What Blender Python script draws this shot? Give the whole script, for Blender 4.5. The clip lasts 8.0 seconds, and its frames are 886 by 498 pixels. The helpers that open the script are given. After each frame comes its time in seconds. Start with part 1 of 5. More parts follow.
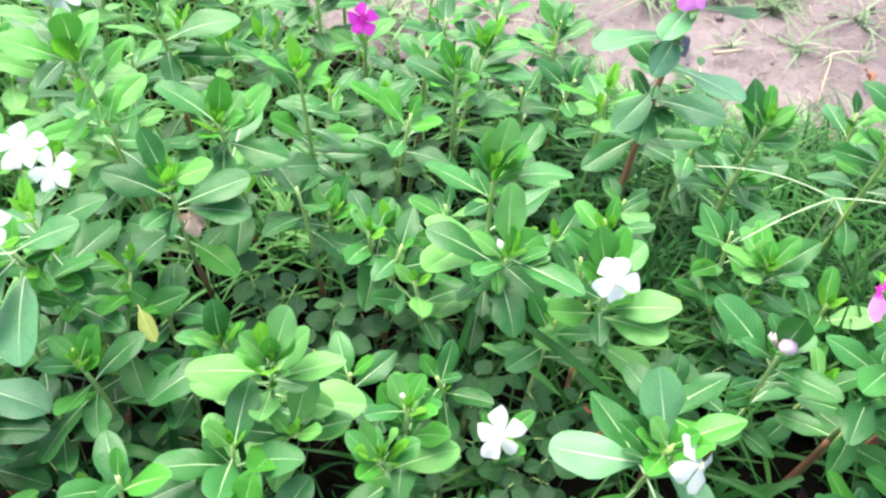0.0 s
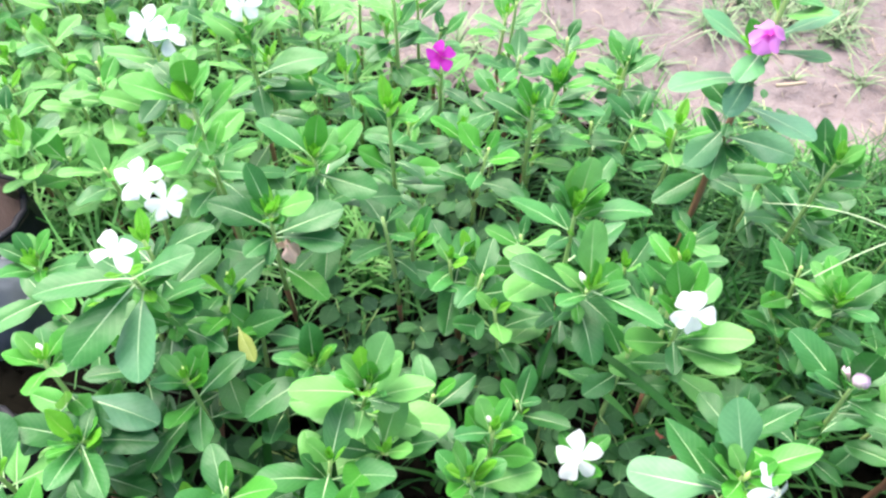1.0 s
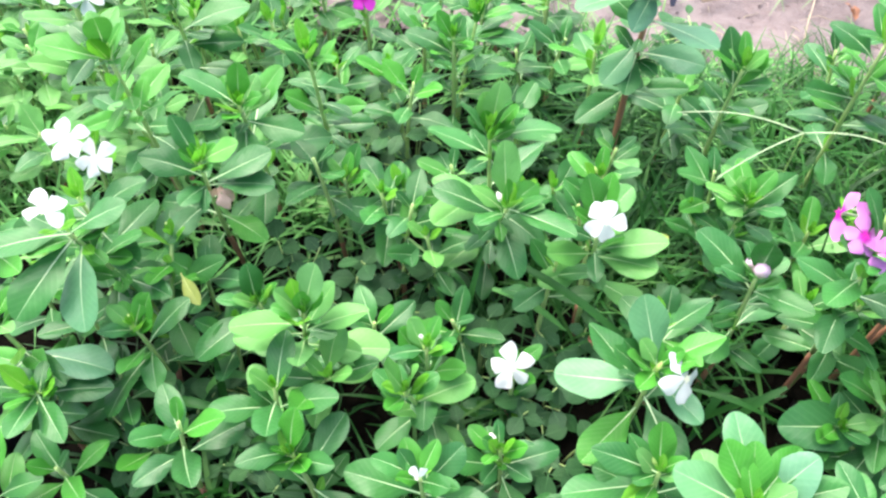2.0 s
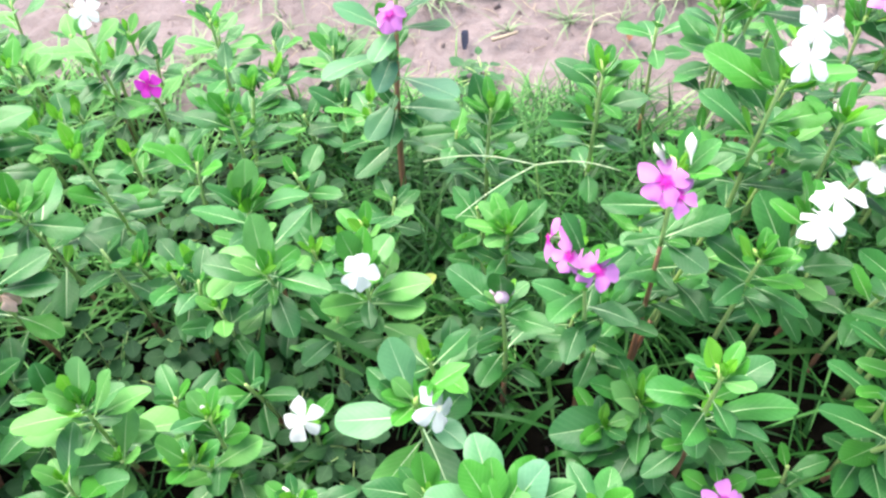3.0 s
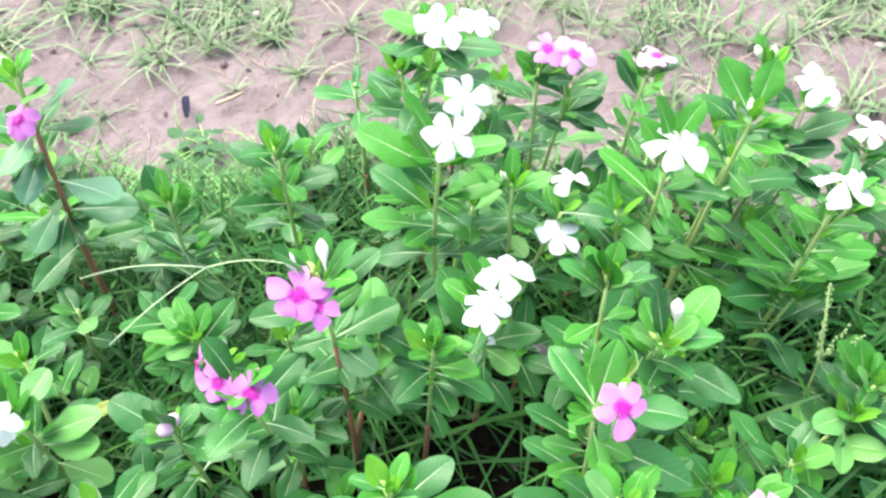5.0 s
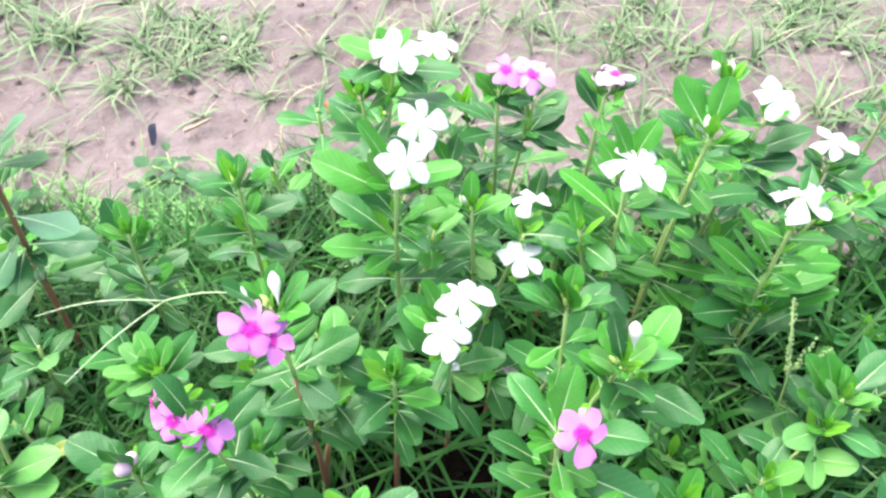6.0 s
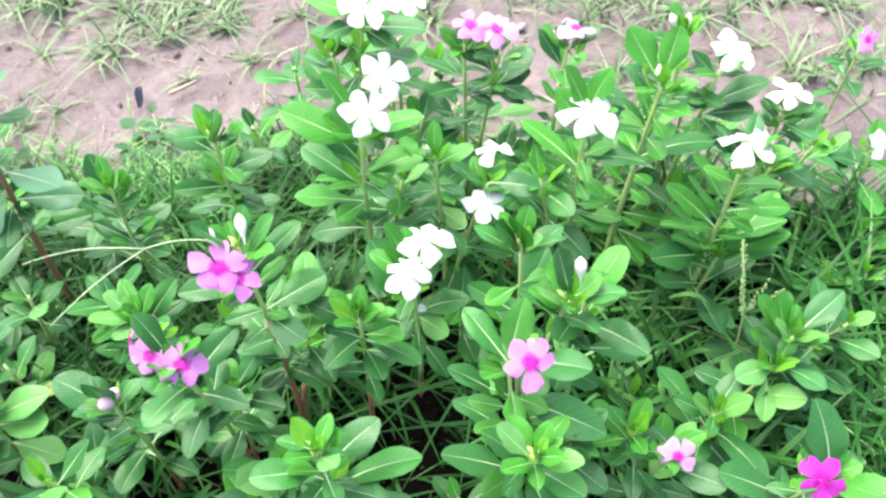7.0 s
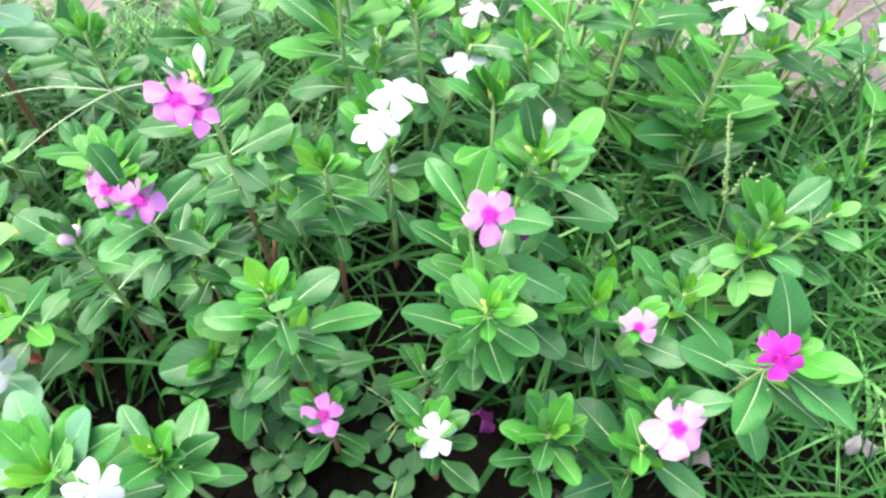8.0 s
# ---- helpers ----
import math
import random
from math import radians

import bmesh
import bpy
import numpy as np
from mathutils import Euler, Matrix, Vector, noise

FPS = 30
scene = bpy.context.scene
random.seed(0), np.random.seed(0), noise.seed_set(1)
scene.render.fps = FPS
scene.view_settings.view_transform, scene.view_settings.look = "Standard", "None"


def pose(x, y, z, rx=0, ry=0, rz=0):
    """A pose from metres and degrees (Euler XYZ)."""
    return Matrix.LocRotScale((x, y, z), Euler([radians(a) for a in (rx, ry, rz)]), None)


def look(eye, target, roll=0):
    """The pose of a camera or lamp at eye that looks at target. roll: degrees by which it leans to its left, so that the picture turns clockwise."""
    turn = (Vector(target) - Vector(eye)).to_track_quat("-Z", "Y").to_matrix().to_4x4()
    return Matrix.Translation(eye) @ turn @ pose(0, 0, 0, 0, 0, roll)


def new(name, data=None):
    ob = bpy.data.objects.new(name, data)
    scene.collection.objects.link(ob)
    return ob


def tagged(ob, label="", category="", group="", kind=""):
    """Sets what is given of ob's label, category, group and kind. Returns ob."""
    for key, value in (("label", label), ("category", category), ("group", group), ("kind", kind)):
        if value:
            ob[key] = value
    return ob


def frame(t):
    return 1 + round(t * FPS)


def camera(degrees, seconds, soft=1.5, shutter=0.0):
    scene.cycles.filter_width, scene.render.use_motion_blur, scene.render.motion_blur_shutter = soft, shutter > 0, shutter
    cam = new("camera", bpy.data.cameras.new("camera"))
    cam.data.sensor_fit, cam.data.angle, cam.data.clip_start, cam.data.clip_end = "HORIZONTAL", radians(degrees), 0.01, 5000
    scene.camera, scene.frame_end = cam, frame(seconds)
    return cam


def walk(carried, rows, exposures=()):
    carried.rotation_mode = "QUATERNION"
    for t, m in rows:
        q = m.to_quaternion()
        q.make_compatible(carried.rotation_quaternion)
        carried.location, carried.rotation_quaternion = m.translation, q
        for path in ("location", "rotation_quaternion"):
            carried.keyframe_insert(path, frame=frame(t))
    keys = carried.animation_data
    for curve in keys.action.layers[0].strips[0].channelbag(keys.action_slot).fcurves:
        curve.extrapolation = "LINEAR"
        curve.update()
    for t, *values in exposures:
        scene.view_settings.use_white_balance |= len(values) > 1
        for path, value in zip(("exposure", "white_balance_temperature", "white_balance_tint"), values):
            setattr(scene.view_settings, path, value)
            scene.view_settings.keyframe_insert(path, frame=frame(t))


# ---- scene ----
cam = camera(56.9, 8.0, 2.5)
PATH = [
    (0, (0.0008, 0.0017, 0.8432), (0.0519, 1.0395, -0.5023), 3.7),
    (0.5, (-0.0348, -0.0034, 0.8653), (-0.0476, 1.0625, -0.4590), 2.5),
    (1, (-0.0416, -0.0161, 0.8865), (-0.0756, 1.0455, -0.4411), 0.9),
    (1.2, (-0.0399, -0.0263, 0.8874), (-0.0697, 1.0107, -0.4599), 0.1),
    (2.3, (0.0527, -0.0629, 0.9231), (0.0782, 0.9078, -0.4726), -3.5),
    (2.5, (0.0859, -0.0714, 0.9384), (0.1403, 0.9129, -0.4462), -4.0),
    (3, (0.1870, -0.0909, 0.9588), (0.3315, 0.9239, -0.3970), -4.6),
    (3.5, (0.2703, -0.0969, 0.9673), (0.5176, 0.9069, -0.3825), -3.1),
    (4, (0.3128, -0.0850, 0.9588), (0.6256, 0.8653, -0.4148), -0.9),
    (4.5, (0.3468, -0.0739, 0.9554), (0.6809, 0.8576, -0.4267), -1.2),
    (5, (0.4020, -0.0433, 0.9554), (0.8219, 0.9052, -0.3910), 0.4),
    (5.2, (0.4190, -0.0416, 0.9605), (0.8568, 0.9103, -0.3782), 0.5),
    (6.3, (0.4360, -0.0442, 0.9554), (0.8840, 0.9171, -0.3723), -0.5),
    (6.5, (0.4395, -0.0519, 0.9681), (0.8780, 0.8908, -0.3774), -0.4),
    (7, (0.4505, -0.1003, 0.9724), (0.8712, 0.8211, -0.3927), -1.4),
    (7.5, (0.4616, -0.1454, 0.9613), (0.8262, 0.7591, -0.4309), -2.1),
    (8, (0.4760, -0.1521, 0.9256), (0.8100, 0.6520, -0.5346), 0.3),
]
walk(cam, [(t, look(eye, target, roll)) for t, eye, target, roll in PATH], [(0, 2.12, 6300, 11), (3, 2.08, 6300, 11), (6.5, 2.08, 6300, 11), (8, 2.1, 6300, 11)])

# ---- light ----
world = bpy.data.worlds.new("sky")
scene.world = world
world.use_nodes = True
wn = world.node_tree
sky = wn.nodes.new("ShaderNodeTexSky")
sky.sky_type, sky.sun_disc = "NISHITA", False
sky.sun_elevation, sky.sun_rotation = radians(65), radians(-31)
sky.air_density, sky.dust_density, sky.ozone_density = 1.0, 6.0, 1.0
wn.nodes["Background"].inputs["Strength"].default_value = 0.15
wn.links.new(sky.outputs[0], wn.nodes["Background"].inputs["Color"])
sun = new("sun", bpy.data.lights.new("sun", "SUN"))
sun.data.energy, sun.data.angle, sun.data.color = 1.3, radians(70), (0.98, 0.97, 0.98)
sun.matrix_world = look((-0.57, 0.95, 2.4), (0, 0, 0))


# ---- materials ----
def material(name, rough=0.5, spec=0.5):
    m = bpy.data.materials.new(name)
    m.use_nodes = True
    nt = m.node_tree
    bsdf = nt.nodes["Principled BSDF"]
    bsdf.inputs["Roughness"].default_value = rough
    bsdf.inputs["Specular IOR Level"].default_value = spec
    return m, nt, bsdf


def node(nt, kind, **values):
    n = nt.nodes.new(kind)
    for key, value in values.items():
        if key in n.inputs:
            n.inputs[key].default_value = value
    return n


def math_node(nt, op, a, b=None, c=None):
    n = nt.nodes.new("ShaderNodeMath")
    n.operation = op
    for i, v in enumerate((a, b, c)):
        if v is None:
            continue
        if isinstance(v, (int, float)):
            n.inputs[i].default_value = v
        else:
            nt.links.new(v, n.inputs[i])
    return n.outputs[0]


def ramp(nt, fac, *stops):
    n = nt.nodes.new("ShaderNodeValToRGB")
    els = n.color_ramp.elements
    while len(els) < len(stops):
        els.new(0.5)
    for e, (p, col) in zip(els, stops):
        e.position, e.color = p, (*col, 1)
    nt.links.new(fac, n.inputs[0])
    return n.outputs["Color"]


def mix(nt, fac, a, b, kind="MIX"):
    n = nt.nodes.new("ShaderNodeMix")
    n.data_type, n.blend_type = "RGBA", kind
    for sock, v in ((n.inputs[0], fac), (n.inputs[6], a), (n.inputs[7], b)):
        if isinstance(v, (int, float)):
            sock.default_value = v
        elif isinstance(v, tuple):
            sock.default_value = (*v, 1)
        else:
            nt.links.new(v, sock)
    return n.outputs[2]


def noise_tex(nt, scale, detail=3.0, rough=0.6, coords=None):
    n = node(nt, "ShaderNodeTexNoise", Scale=scale, Detail=detail, Roughness=rough)
    if coords is None:
        coords = nt.nodes.new("ShaderNodeTexCoord").outputs["Object"]
    nt.links.new(coords, n.inputs["Vector"])
    return n.outputs["Fac"]


def bump(nt, bsdf, height, strength=0.3, distance=0.002):
    n = node(nt, "ShaderNodeBump", Strength=strength, Distance=distance)
    nt.links.new(height, n.inputs["Height"])
    nt.links.new(n.outputs[0], bsdf.inputs["Normal"])


def see_through(nt, bsdf, colour, amount):
    """Thin tissue: a share of the light passes to the other side."""
    out = nt.nodes["Material Output"]
    tr = nt.nodes.new("ShaderNodeBsdfTranslucent")
    nt.links.new(colour, tr.inputs["Color"])
    mx = node(nt, "ShaderNodeMixShader", Fac=amount)
    mx.inputs[0].default_value = amount
    nt.links.new(bsdf.outputs[0], mx.inputs[1])
    nt.links.new(tr.outputs[0], mx.inputs[2])
    nt.links.new(mx.outputs[0], out.inputs["Surface"])


def leaf_material(name, dark, light, rib, rough=0.36, glow=0.28, vein=0.22):
    m, nt, bsdf = material(name, rough, 0.3)
    uv = nt.nodes.new("ShaderNodeUVMap").outputs[0]
    sep = nt.nodes.new("ShaderNodeSeparateXYZ")
    nt.links.new(uv, sep.inputs[0])
    u, s = sep.outputs[0], sep.outputs[1]
    au = math_node(nt, "ABSOLUTE", u)
    info = nt.nodes.new("ShaderNodeObjectInfo").outputs["Random"]
    geo = nt.nodes.new("ShaderNodeNewGeometry").outputs["Position"]
    patch = noise_tex(nt, 22.0, 2.0, 0.5, geo)
    tone = math_node(nt, "ADD", math_node(nt, "MULTIPLY", info, 0.6), math_node(nt, "MULTIPLY", patch, 0.55))
    col = mix(nt, tone, dark, light)
    cool = math_node(nt, "FRACT", math_node(nt, "MULTIPLY", info, 7.31))
    col = mix(nt, math_node(nt, "MULTIPLY", math_node(nt, "POWER", cool, 2.0), 0.4), col, (0.8 * light[0], 0.66 * light[1], 1.5 * light[2]))
    fine = noise_tex(nt, 240.0, 3.0, 0.6, geo)
    col = mix(nt, math_node(nt, "MULTIPLY", fine, 0.35), col, tuple(0.6 * c for c in dark))
    # side veins, slanting forward from the midrib
    wave = math_node(nt, "FRACT", math_node(nt, "SUBTRACT", math_node(nt, "MULTIPLY", s, 11.0), math_node(nt, "MULTIPLY", au, 14.0)))
    ridge = math_node(nt, "ABSOLUTE", math_node(nt, "SUBTRACT", wave, 0.5))
    line = math_node(nt, "MAXIMUM", math_node(nt, "SUBTRACT", 1.0, math_node(nt, "MULTIPLY", ridge, 6.0)), 0.0)
    col = mix(nt, math_node(nt, "MULTIPLY", line, vein), col, rib)
    # pale midrib, narrowing towards the tip
    half = math_node(nt, "SUBTRACT", 0.0135, math_node(nt, "MULTIPLY", s, 0.0105))
    edge = math_node(nt, "MULTIPLY", math_node(nt, "SUBTRACT", half, au), 120.0)
    edge = math_node(nt, "MINIMUM", math_node(nt, "MAXIMUM", edge, 0.0), 1.0)
    col = mix(nt, edge, col, rib)
    nt.links.new(col, bsdf.inputs["Base Color"])
    rg = math_node(nt, "ADD", rough - 0.08, math_node(nt, "MULTIPLY", patch, 0.2))
    nt.links.new(rg, bsdf.inputs["Roughness"])
    swell = noise_tex(nt, 75.0, 2.0, 0.5, geo)
    h = math_node(nt, "ADD", math_node(nt, "MULTIPLY", ridge, -0.25), math_node(nt, "SUBTRACT", math_node(nt, "MULTIPLY", fine, 0.4), edge))
    h = math_node(nt, "ADD", h, math_node(nt, "MULTIPLY", swell, 3.2))
    bump(nt, bsdf, h, 0.3, 0.0012)
    see_through(nt, bsdf, col, glow)
    return m


RIB = (0.52, 0.68, 0.37)
LEAF = leaf_material("periwinkle_leaf", (0.0085, 0.066, 0.0095), (0.044, 0.2, 0.033), RIB, 0.4, 0.1, 0.03)
# pale sky sheen of some large leaves, put into the base colour
LEAF_SHEEN = leaf_material("sheen_periwinkle_leaf", (0.056, 0.19, 0.06), (0.1, 0.26, 0.1), RIB, 0.36, 0.12, 0.03)
LEAF_FRESH = leaf_material("fresh_periwinkle_leaf", (0.03, 0.185, 0.014), (0.074, 0.31, 0.03), RIB, 0.42, 0.24, 0.04)
LEAF_YOUNG = leaf_material("young_periwinkle_leaf", (0.1, 0.38, 0.016), (0.19, 0.5, 0.045), (0.4, 0.6, 0.18), 0.36, 0.34, 0.05)
LEAF_PALE = leaf_material("pale_periwinkle_leaf", (0.075, 0.26, 0.04), (0.14, 0.37, 0.08), (0.5, 0.66, 0.32), 0.45, 0.2, 0.03)
LEAF_YELLOW = leaf_material("yellowed_leaf", (0.18, 0.28, 0.05), (0.33, 0.4, 0.07), (0.5, 0.55, 0.2), 0.45, 0.3)
WEED = leaf_material("weed_leaf", (0.012, 0.065, 0.013), (0.033, 0.128, 0.027), (0.1, 0.22, 0.08), 0.55, 0.15, 0.3)


def plain(name, colour, vary=0.25, rough=0.6, scale=60.0, bumpy=0.3, glow=0.0, spec=0.5, dist=0.001):
    m, nt, bsdf = material(name, rough, spec)
    f = noise_tex(nt, scale, 4.0, 0.65)
    g = noise_tex(nt, scale * 0.17, 2.0, 0.5)
    col = mix(nt, f, tuple(c * (1 - vary) for c in colour), tuple(min(1, c * (1 + vary)) for c in colour))
    col = mix(nt, math_node(nt, "MULTIPLY", g, 0.5), col, tuple(c * (1 - 0.6 * vary) for c in colour))
    nt.links.new(col, bsdf.inputs["Base Color"])
    if bumpy:
        bump(nt, bsdf, f, bumpy, dist)
    if glow:
        see_through(nt, bsdf, col, glow)
    return m


STEM_GREEN = plain("green_stem", (0.42, 0.58, 0.19), 0.2, 0.5, 90, 0.3, 0.15)
STEM_BROWN = plain("reddish_stem", (0.34, 0.16, 0.085), 0.35, 0.6, 120, 0.5)
SPIKE = plain("pale_grass_spike", (0.36, 0.46, 0.25), 0.2, 0.6, 80)
STRAW = plain("dry_straw", (0.33, 0.27, 0.18), 0.25, 0.7, 50)
BUD_WHITE = plain("white_bud", (0.78, 0.78, 0.66), 0.08, 0.6, 80, 0.1, 0.25)
BUD_PINK = plain("pink_bud", (0.8, 0.56, 0.7), 0.15, 0.6, 80, 0.1, 0.25)
BUD_GREEN = plain("green_bud", (0.42, 0.6, 0.16), 0.15, 0.55, 80, 0.1, 0.2)
DRY_LEAF = plain("dry_leaf", (0.24, 0.1, 0.045), 0.4, 0.75, 70, 0.5)
# litter coloured near black: the deep shade under the plants is in the colour
LITTER_SHADE = plain("rotted_leaf_shade", (0.006, 0.0055, 0.004), 0.5, 1.0, 60, 0.5, 0.0, 0.0)
DRY_RED = plain("withered_red_leaf", (0.3, 0.09, 0.05), 0.4, 0.7, 70, 0.5)
PURPLE = plain("withered_purple_petal", (0.16, 0.012, 0.12), 0.4, 0.6, 90, 0.4, 0.2)
ASH = plain("ash_grey_leaf", (0.16, 0.15, 0.14), 0.35, 0.7, 70, 0.5)
PEACH = plain("withered_petal", (0.72, 0.5, 0.38), 0.3, 0.7, 90, 0.4, 0.3)
FEATHER = plain("dark_blue_scrap", (0.018, 0.021, 0.034), 0.4, 0.9, 90, 0.3, 0.0, 0.1)
PEBBLE = plain("pale_pebble", (0.3, 0.255, 0.225), 0.25, 0.8, 60, 0.4)
BAG = plain("black_plastic_film", (0.012, 0.012, 0.015), 0.4, 0.55, 40, 0.5, 0.0, 0.15, 0.003)
BAG_GREY = plain("grey_plastic_film", (0.1, 0.115, 0.13), 0.3, 0.45, 40, 0.5, 0.3, 0.6, 0.003)
BAG_SOIL = plain("bagged_soil", (0.055, 0.034, 0.027), 0.3, 0.8, 40, 0.8, 0.0, 0.3, 0.004)
SEED = plain("seed_spike", (0.25, 0.37, 0.13), 0.3, 0.7, 90)


def petal_material(name, inner, outer, start, end):
    m, nt, bsdf = material(name, 0.55, 0.3)
    uv = nt.nodes.new("ShaderNodeUVMap").outputs[0]
    sep = nt.nodes.new("ShaderNodeSeparateXYZ")
    nt.links.new(uv, sep.inputs[0])
    geo = nt.nodes.new("ShaderNodeNewGeometry").outputs["Position"]
    wob = math_node(nt, "MULTIPLY", math_node(nt, "SUBTRACT", noise_tex(nt, 180.0, 2.0, 0.5, geo), 0.5), 0.25)
    s = math_node(nt, "ADD", sep.outputs[1], wob)
    mid = tuple(0.78 * a + 0.22 * b for a, b in zip(inner, outer))
    col = ramp(nt, s, (start, inner), (0.5 * (start + end), mid), (end, outer))
    streak = noise_tex(nt, 420.0, 2.0, 0.5, geo)
    col = mix(nt, math_node(nt, "MULTIPLY", streak, 0.2), col, tuple(0.8 * c for c in outer))
    nt.links.new(col, bsdf.inputs["Base Color"])
    bump(nt, bsdf, streak, 0.15, 0.0006)
    see_through(nt, bsdf, col, 0.48)
    return m


PETAL = {
    "white": petal_material("white_petal", (0.72, 0.74, 0.56), (0.76, 0.77, 0.75), 0.02, 0.14),
    "pink": petal_material("pink_petal", (0.5, 0.001, 0.36), (0.8, 0.28, 0.73), 0.18, 0.4),
    "light": petal_material("light_pink_petal", (0.6, 0.005, 0.42), (0.8, 0.42, 0.73), 0.16, 0.34),
    "magenta": petal_material("magenta_petal", (0.42, 0.002, 0.28), (0.66, 0.05, 0.54), 0.1, 0.5),
}
EYE = {
    "white": plain("cream_eye", (0.75, 0.76, 0.5), 0.2, 0.6, 200),
    "pink": plain("magenta_eye", (0.42, 0.001, 0.24), 0.2, 0.6, 200),
}
TUBE = plain("flower_tube", (0.42, 0.55, 0.3), 0.2, 0.5, 150)


def soil_material():
    m, nt, bsdf = material("damp_clay_soil", 0.75, 0.35)
    geo = nt.nodes.new("ShaderNodeNewGeometry").outputs["Position"]
    big = noise_tex(nt, 3.2, 4.0, 0.55, geo)
    mid = noise_tex(nt, 26.0, 5.0, 0.65, geo)
    fine = noise_tex(nt, 190.0, 4.0, 0.7, geo)
    col = ramp(nt, big, (0.3, (0.108, 0.082, 0.075)), (0.5, (0.172, 0.137, 0.129)), (0.7, (0.222, 0.187, 0.176)))
    col = mix(nt, ramp(nt, mid, (0.38, (0, 0, 0)), (0.62, (1, 1, 1))), mix(nt, 0.45, col, (0.07, 0.043, 0.035)), col)
    col = mix(nt, math_node(nt, "MULTIPLY", fine, 0.5), col, (0.23, 0.184, 0.177))
    speck = noise_tex(nt, 34.0, 6.0, 0.78, geo)
    col = mix(nt, ramp(nt, speck, (0.56, (0, 0, 0)), (0.72, (0.6, 0.6, 0.6))), col, (0.045, 0.03, 0.027))
    nt.links.new(col, bsdf.inputs["Base Color"])
    wet = ramp(nt, big, (0.3, (0.48, 0.48, 0.48)), (0.65, (0.85, 0.85, 0.85)))
    nt.links.new(wet, bsdf.inputs["Roughness"])
    h = math_node(nt, "ADD", math_node(nt, "MULTIPLY", mid, 1.0), math_node(nt, "MULTIPLY", fine, 0.35))
    bump(nt, bsdf, h, 0.9, 0.018)
    return m


SOIL = soil_material()


def grass_material(name, dark, light, dry):
    m, nt, bsdf = material(name, 0.5, 0.2)
    isl = nt.nodes.new("ShaderNodeNewGeometry").outputs["Random Per Island"]
    col = ramp(nt, isl, (0.0, dark), (0.66, light), (0.84, light), (1.0, dry))
    geo = nt.nodes.new("ShaderNodeNewGeometry").outputs["Position"]
    n = noise_tex(nt, 60.0, 3.0, 0.6, geo)
    col = mix(nt, math_node(nt, "MULTIPLY", n, 0.5), col, tuple(0.55 * c for c in light))
    nt.links.new(col, bsdf.inputs["Base Color"])
    see_through(nt, bsdf, col, 0.16)
    return m


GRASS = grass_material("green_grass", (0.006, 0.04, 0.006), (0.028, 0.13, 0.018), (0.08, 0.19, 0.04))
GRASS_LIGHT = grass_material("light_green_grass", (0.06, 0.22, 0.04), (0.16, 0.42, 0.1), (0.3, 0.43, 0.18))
# base colours lowered so that these blades carry the shade under the plants
GRASS_SHADED = grass_material("shaded_short_grass", (0.007, 0.036, 0.008), (0.022, 0.09, 0.018), (0.05, 0.09, 0.03))
GRASS_PALE = grass_material("pale_wiry_grass", (0.075, 0.16, 0.06), (0.2, 0.29, 0.14), (0.5, 0.44, 0.32))

# ---- building helpers ----
rng = random.Random(7)


def mesh_from(name, bm, mat, smooth=True):
    me = bpy.data.meshes.new(name)
    if smooth:
        for f in bm.faces:
            f.smooth = True
    bm.to_mesh(me)
    bm.free()
    for one in mat if isinstance(mat, (list, tuple)) else [mat]:
        me.materials.append(one)
    return me


def put(name, me, parent=None, m=None, label=""):
    ob = new(name, me)
    if parent is not None:
        ob.parent = parent
    if m is not None:
        ob.matrix_basis = m
    if label:
        ob["label"] = label
    return ob


def grid_mesh(name, mat, rows, uvs):
    """A sheet from rows of points, with a UV for each."""
    bm = bmesh.new()
    lay = bm.loops.layers.uv.new("UVMap")
    vs = [[bm.verts.new(p) for p in row] for row in rows]
    for i in range(len(rows) - 1):
        for j in range(len(rows[0]) - 1):
            quad = ((i, j), (i + 1, j), (i + 1, j + 1), (i, j + 1))
            f = bm.faces.new([vs[a][b] for a, b in quad])
            for loop, (a, b) in zip(f.loops, quad):
                loop[lay].uv = uvs[a][b]
    return mesh_from(name, bm, mat)


def leaf_mesh(name, mat, width, fold, droop, wave, seed, shape=(0.56, 0.72), stalk=0.07, twist=0.0):
    """A blade one unit long that grows along +x, folded a little along its midrib; shape: where it is widest, how blunt its end is."""
    r = random.Random(seed)
    peak, full = shape
    warp = math.log(0.5) / math.log(peak)
    rows, uvs = [], []
    steps, cross = 14, (-1, -0.8, -0.45, -0.12, 0, 0.12, 0.45, 0.8, 1)
    ph = r.uniform(0, 6.28)
    bend = r.uniform(-0.07, 0.07)
    lop = r.uniform(-0.06, 0.06)
    for i in range(steps + 1):
        s = 0.5 - 0.5 * math.cos(math.pi * i / steps) if i else 0.0
        q = max(0.0, (s - stalk) / (1 - stalk))
        w = width * 0.5 * max(0.0, math.sin(math.pi * q ** warp)) ** (full if q > peak else 1.05)
        w = max(w, 0.017 * (1 - s) + 0.003)
        zc = -droop * s * s + 0.25 * droop * s
        row, uvr = [], []
        for c in cross:
            y = c * w * (1 + lop * c + 0.045 * math.sin(11 * s + ph + 2 * c))
            z = zc + fold * abs(y) * (1 - 0.62 * abs(c)) + wave * c * c * math.sin(8.5 * s + ph + 1.3 * c) * w + twist * s * y
            row.append((s * (1 - 0.12 * droop) - 0.012 * max(0.0, s - 0.85) * (1 - abs(c)) * 6, y + bend * s * s, z))
            uvr.append((c * w, s))
        rows.append(row)
        uvs.append(uvr)
    me = grid_mesh(name, mat, rows, uvs)
    me["sag"] = math.degrees(math.atan2(0.75 * droop, 1 - 0.12 * droop))
    return me


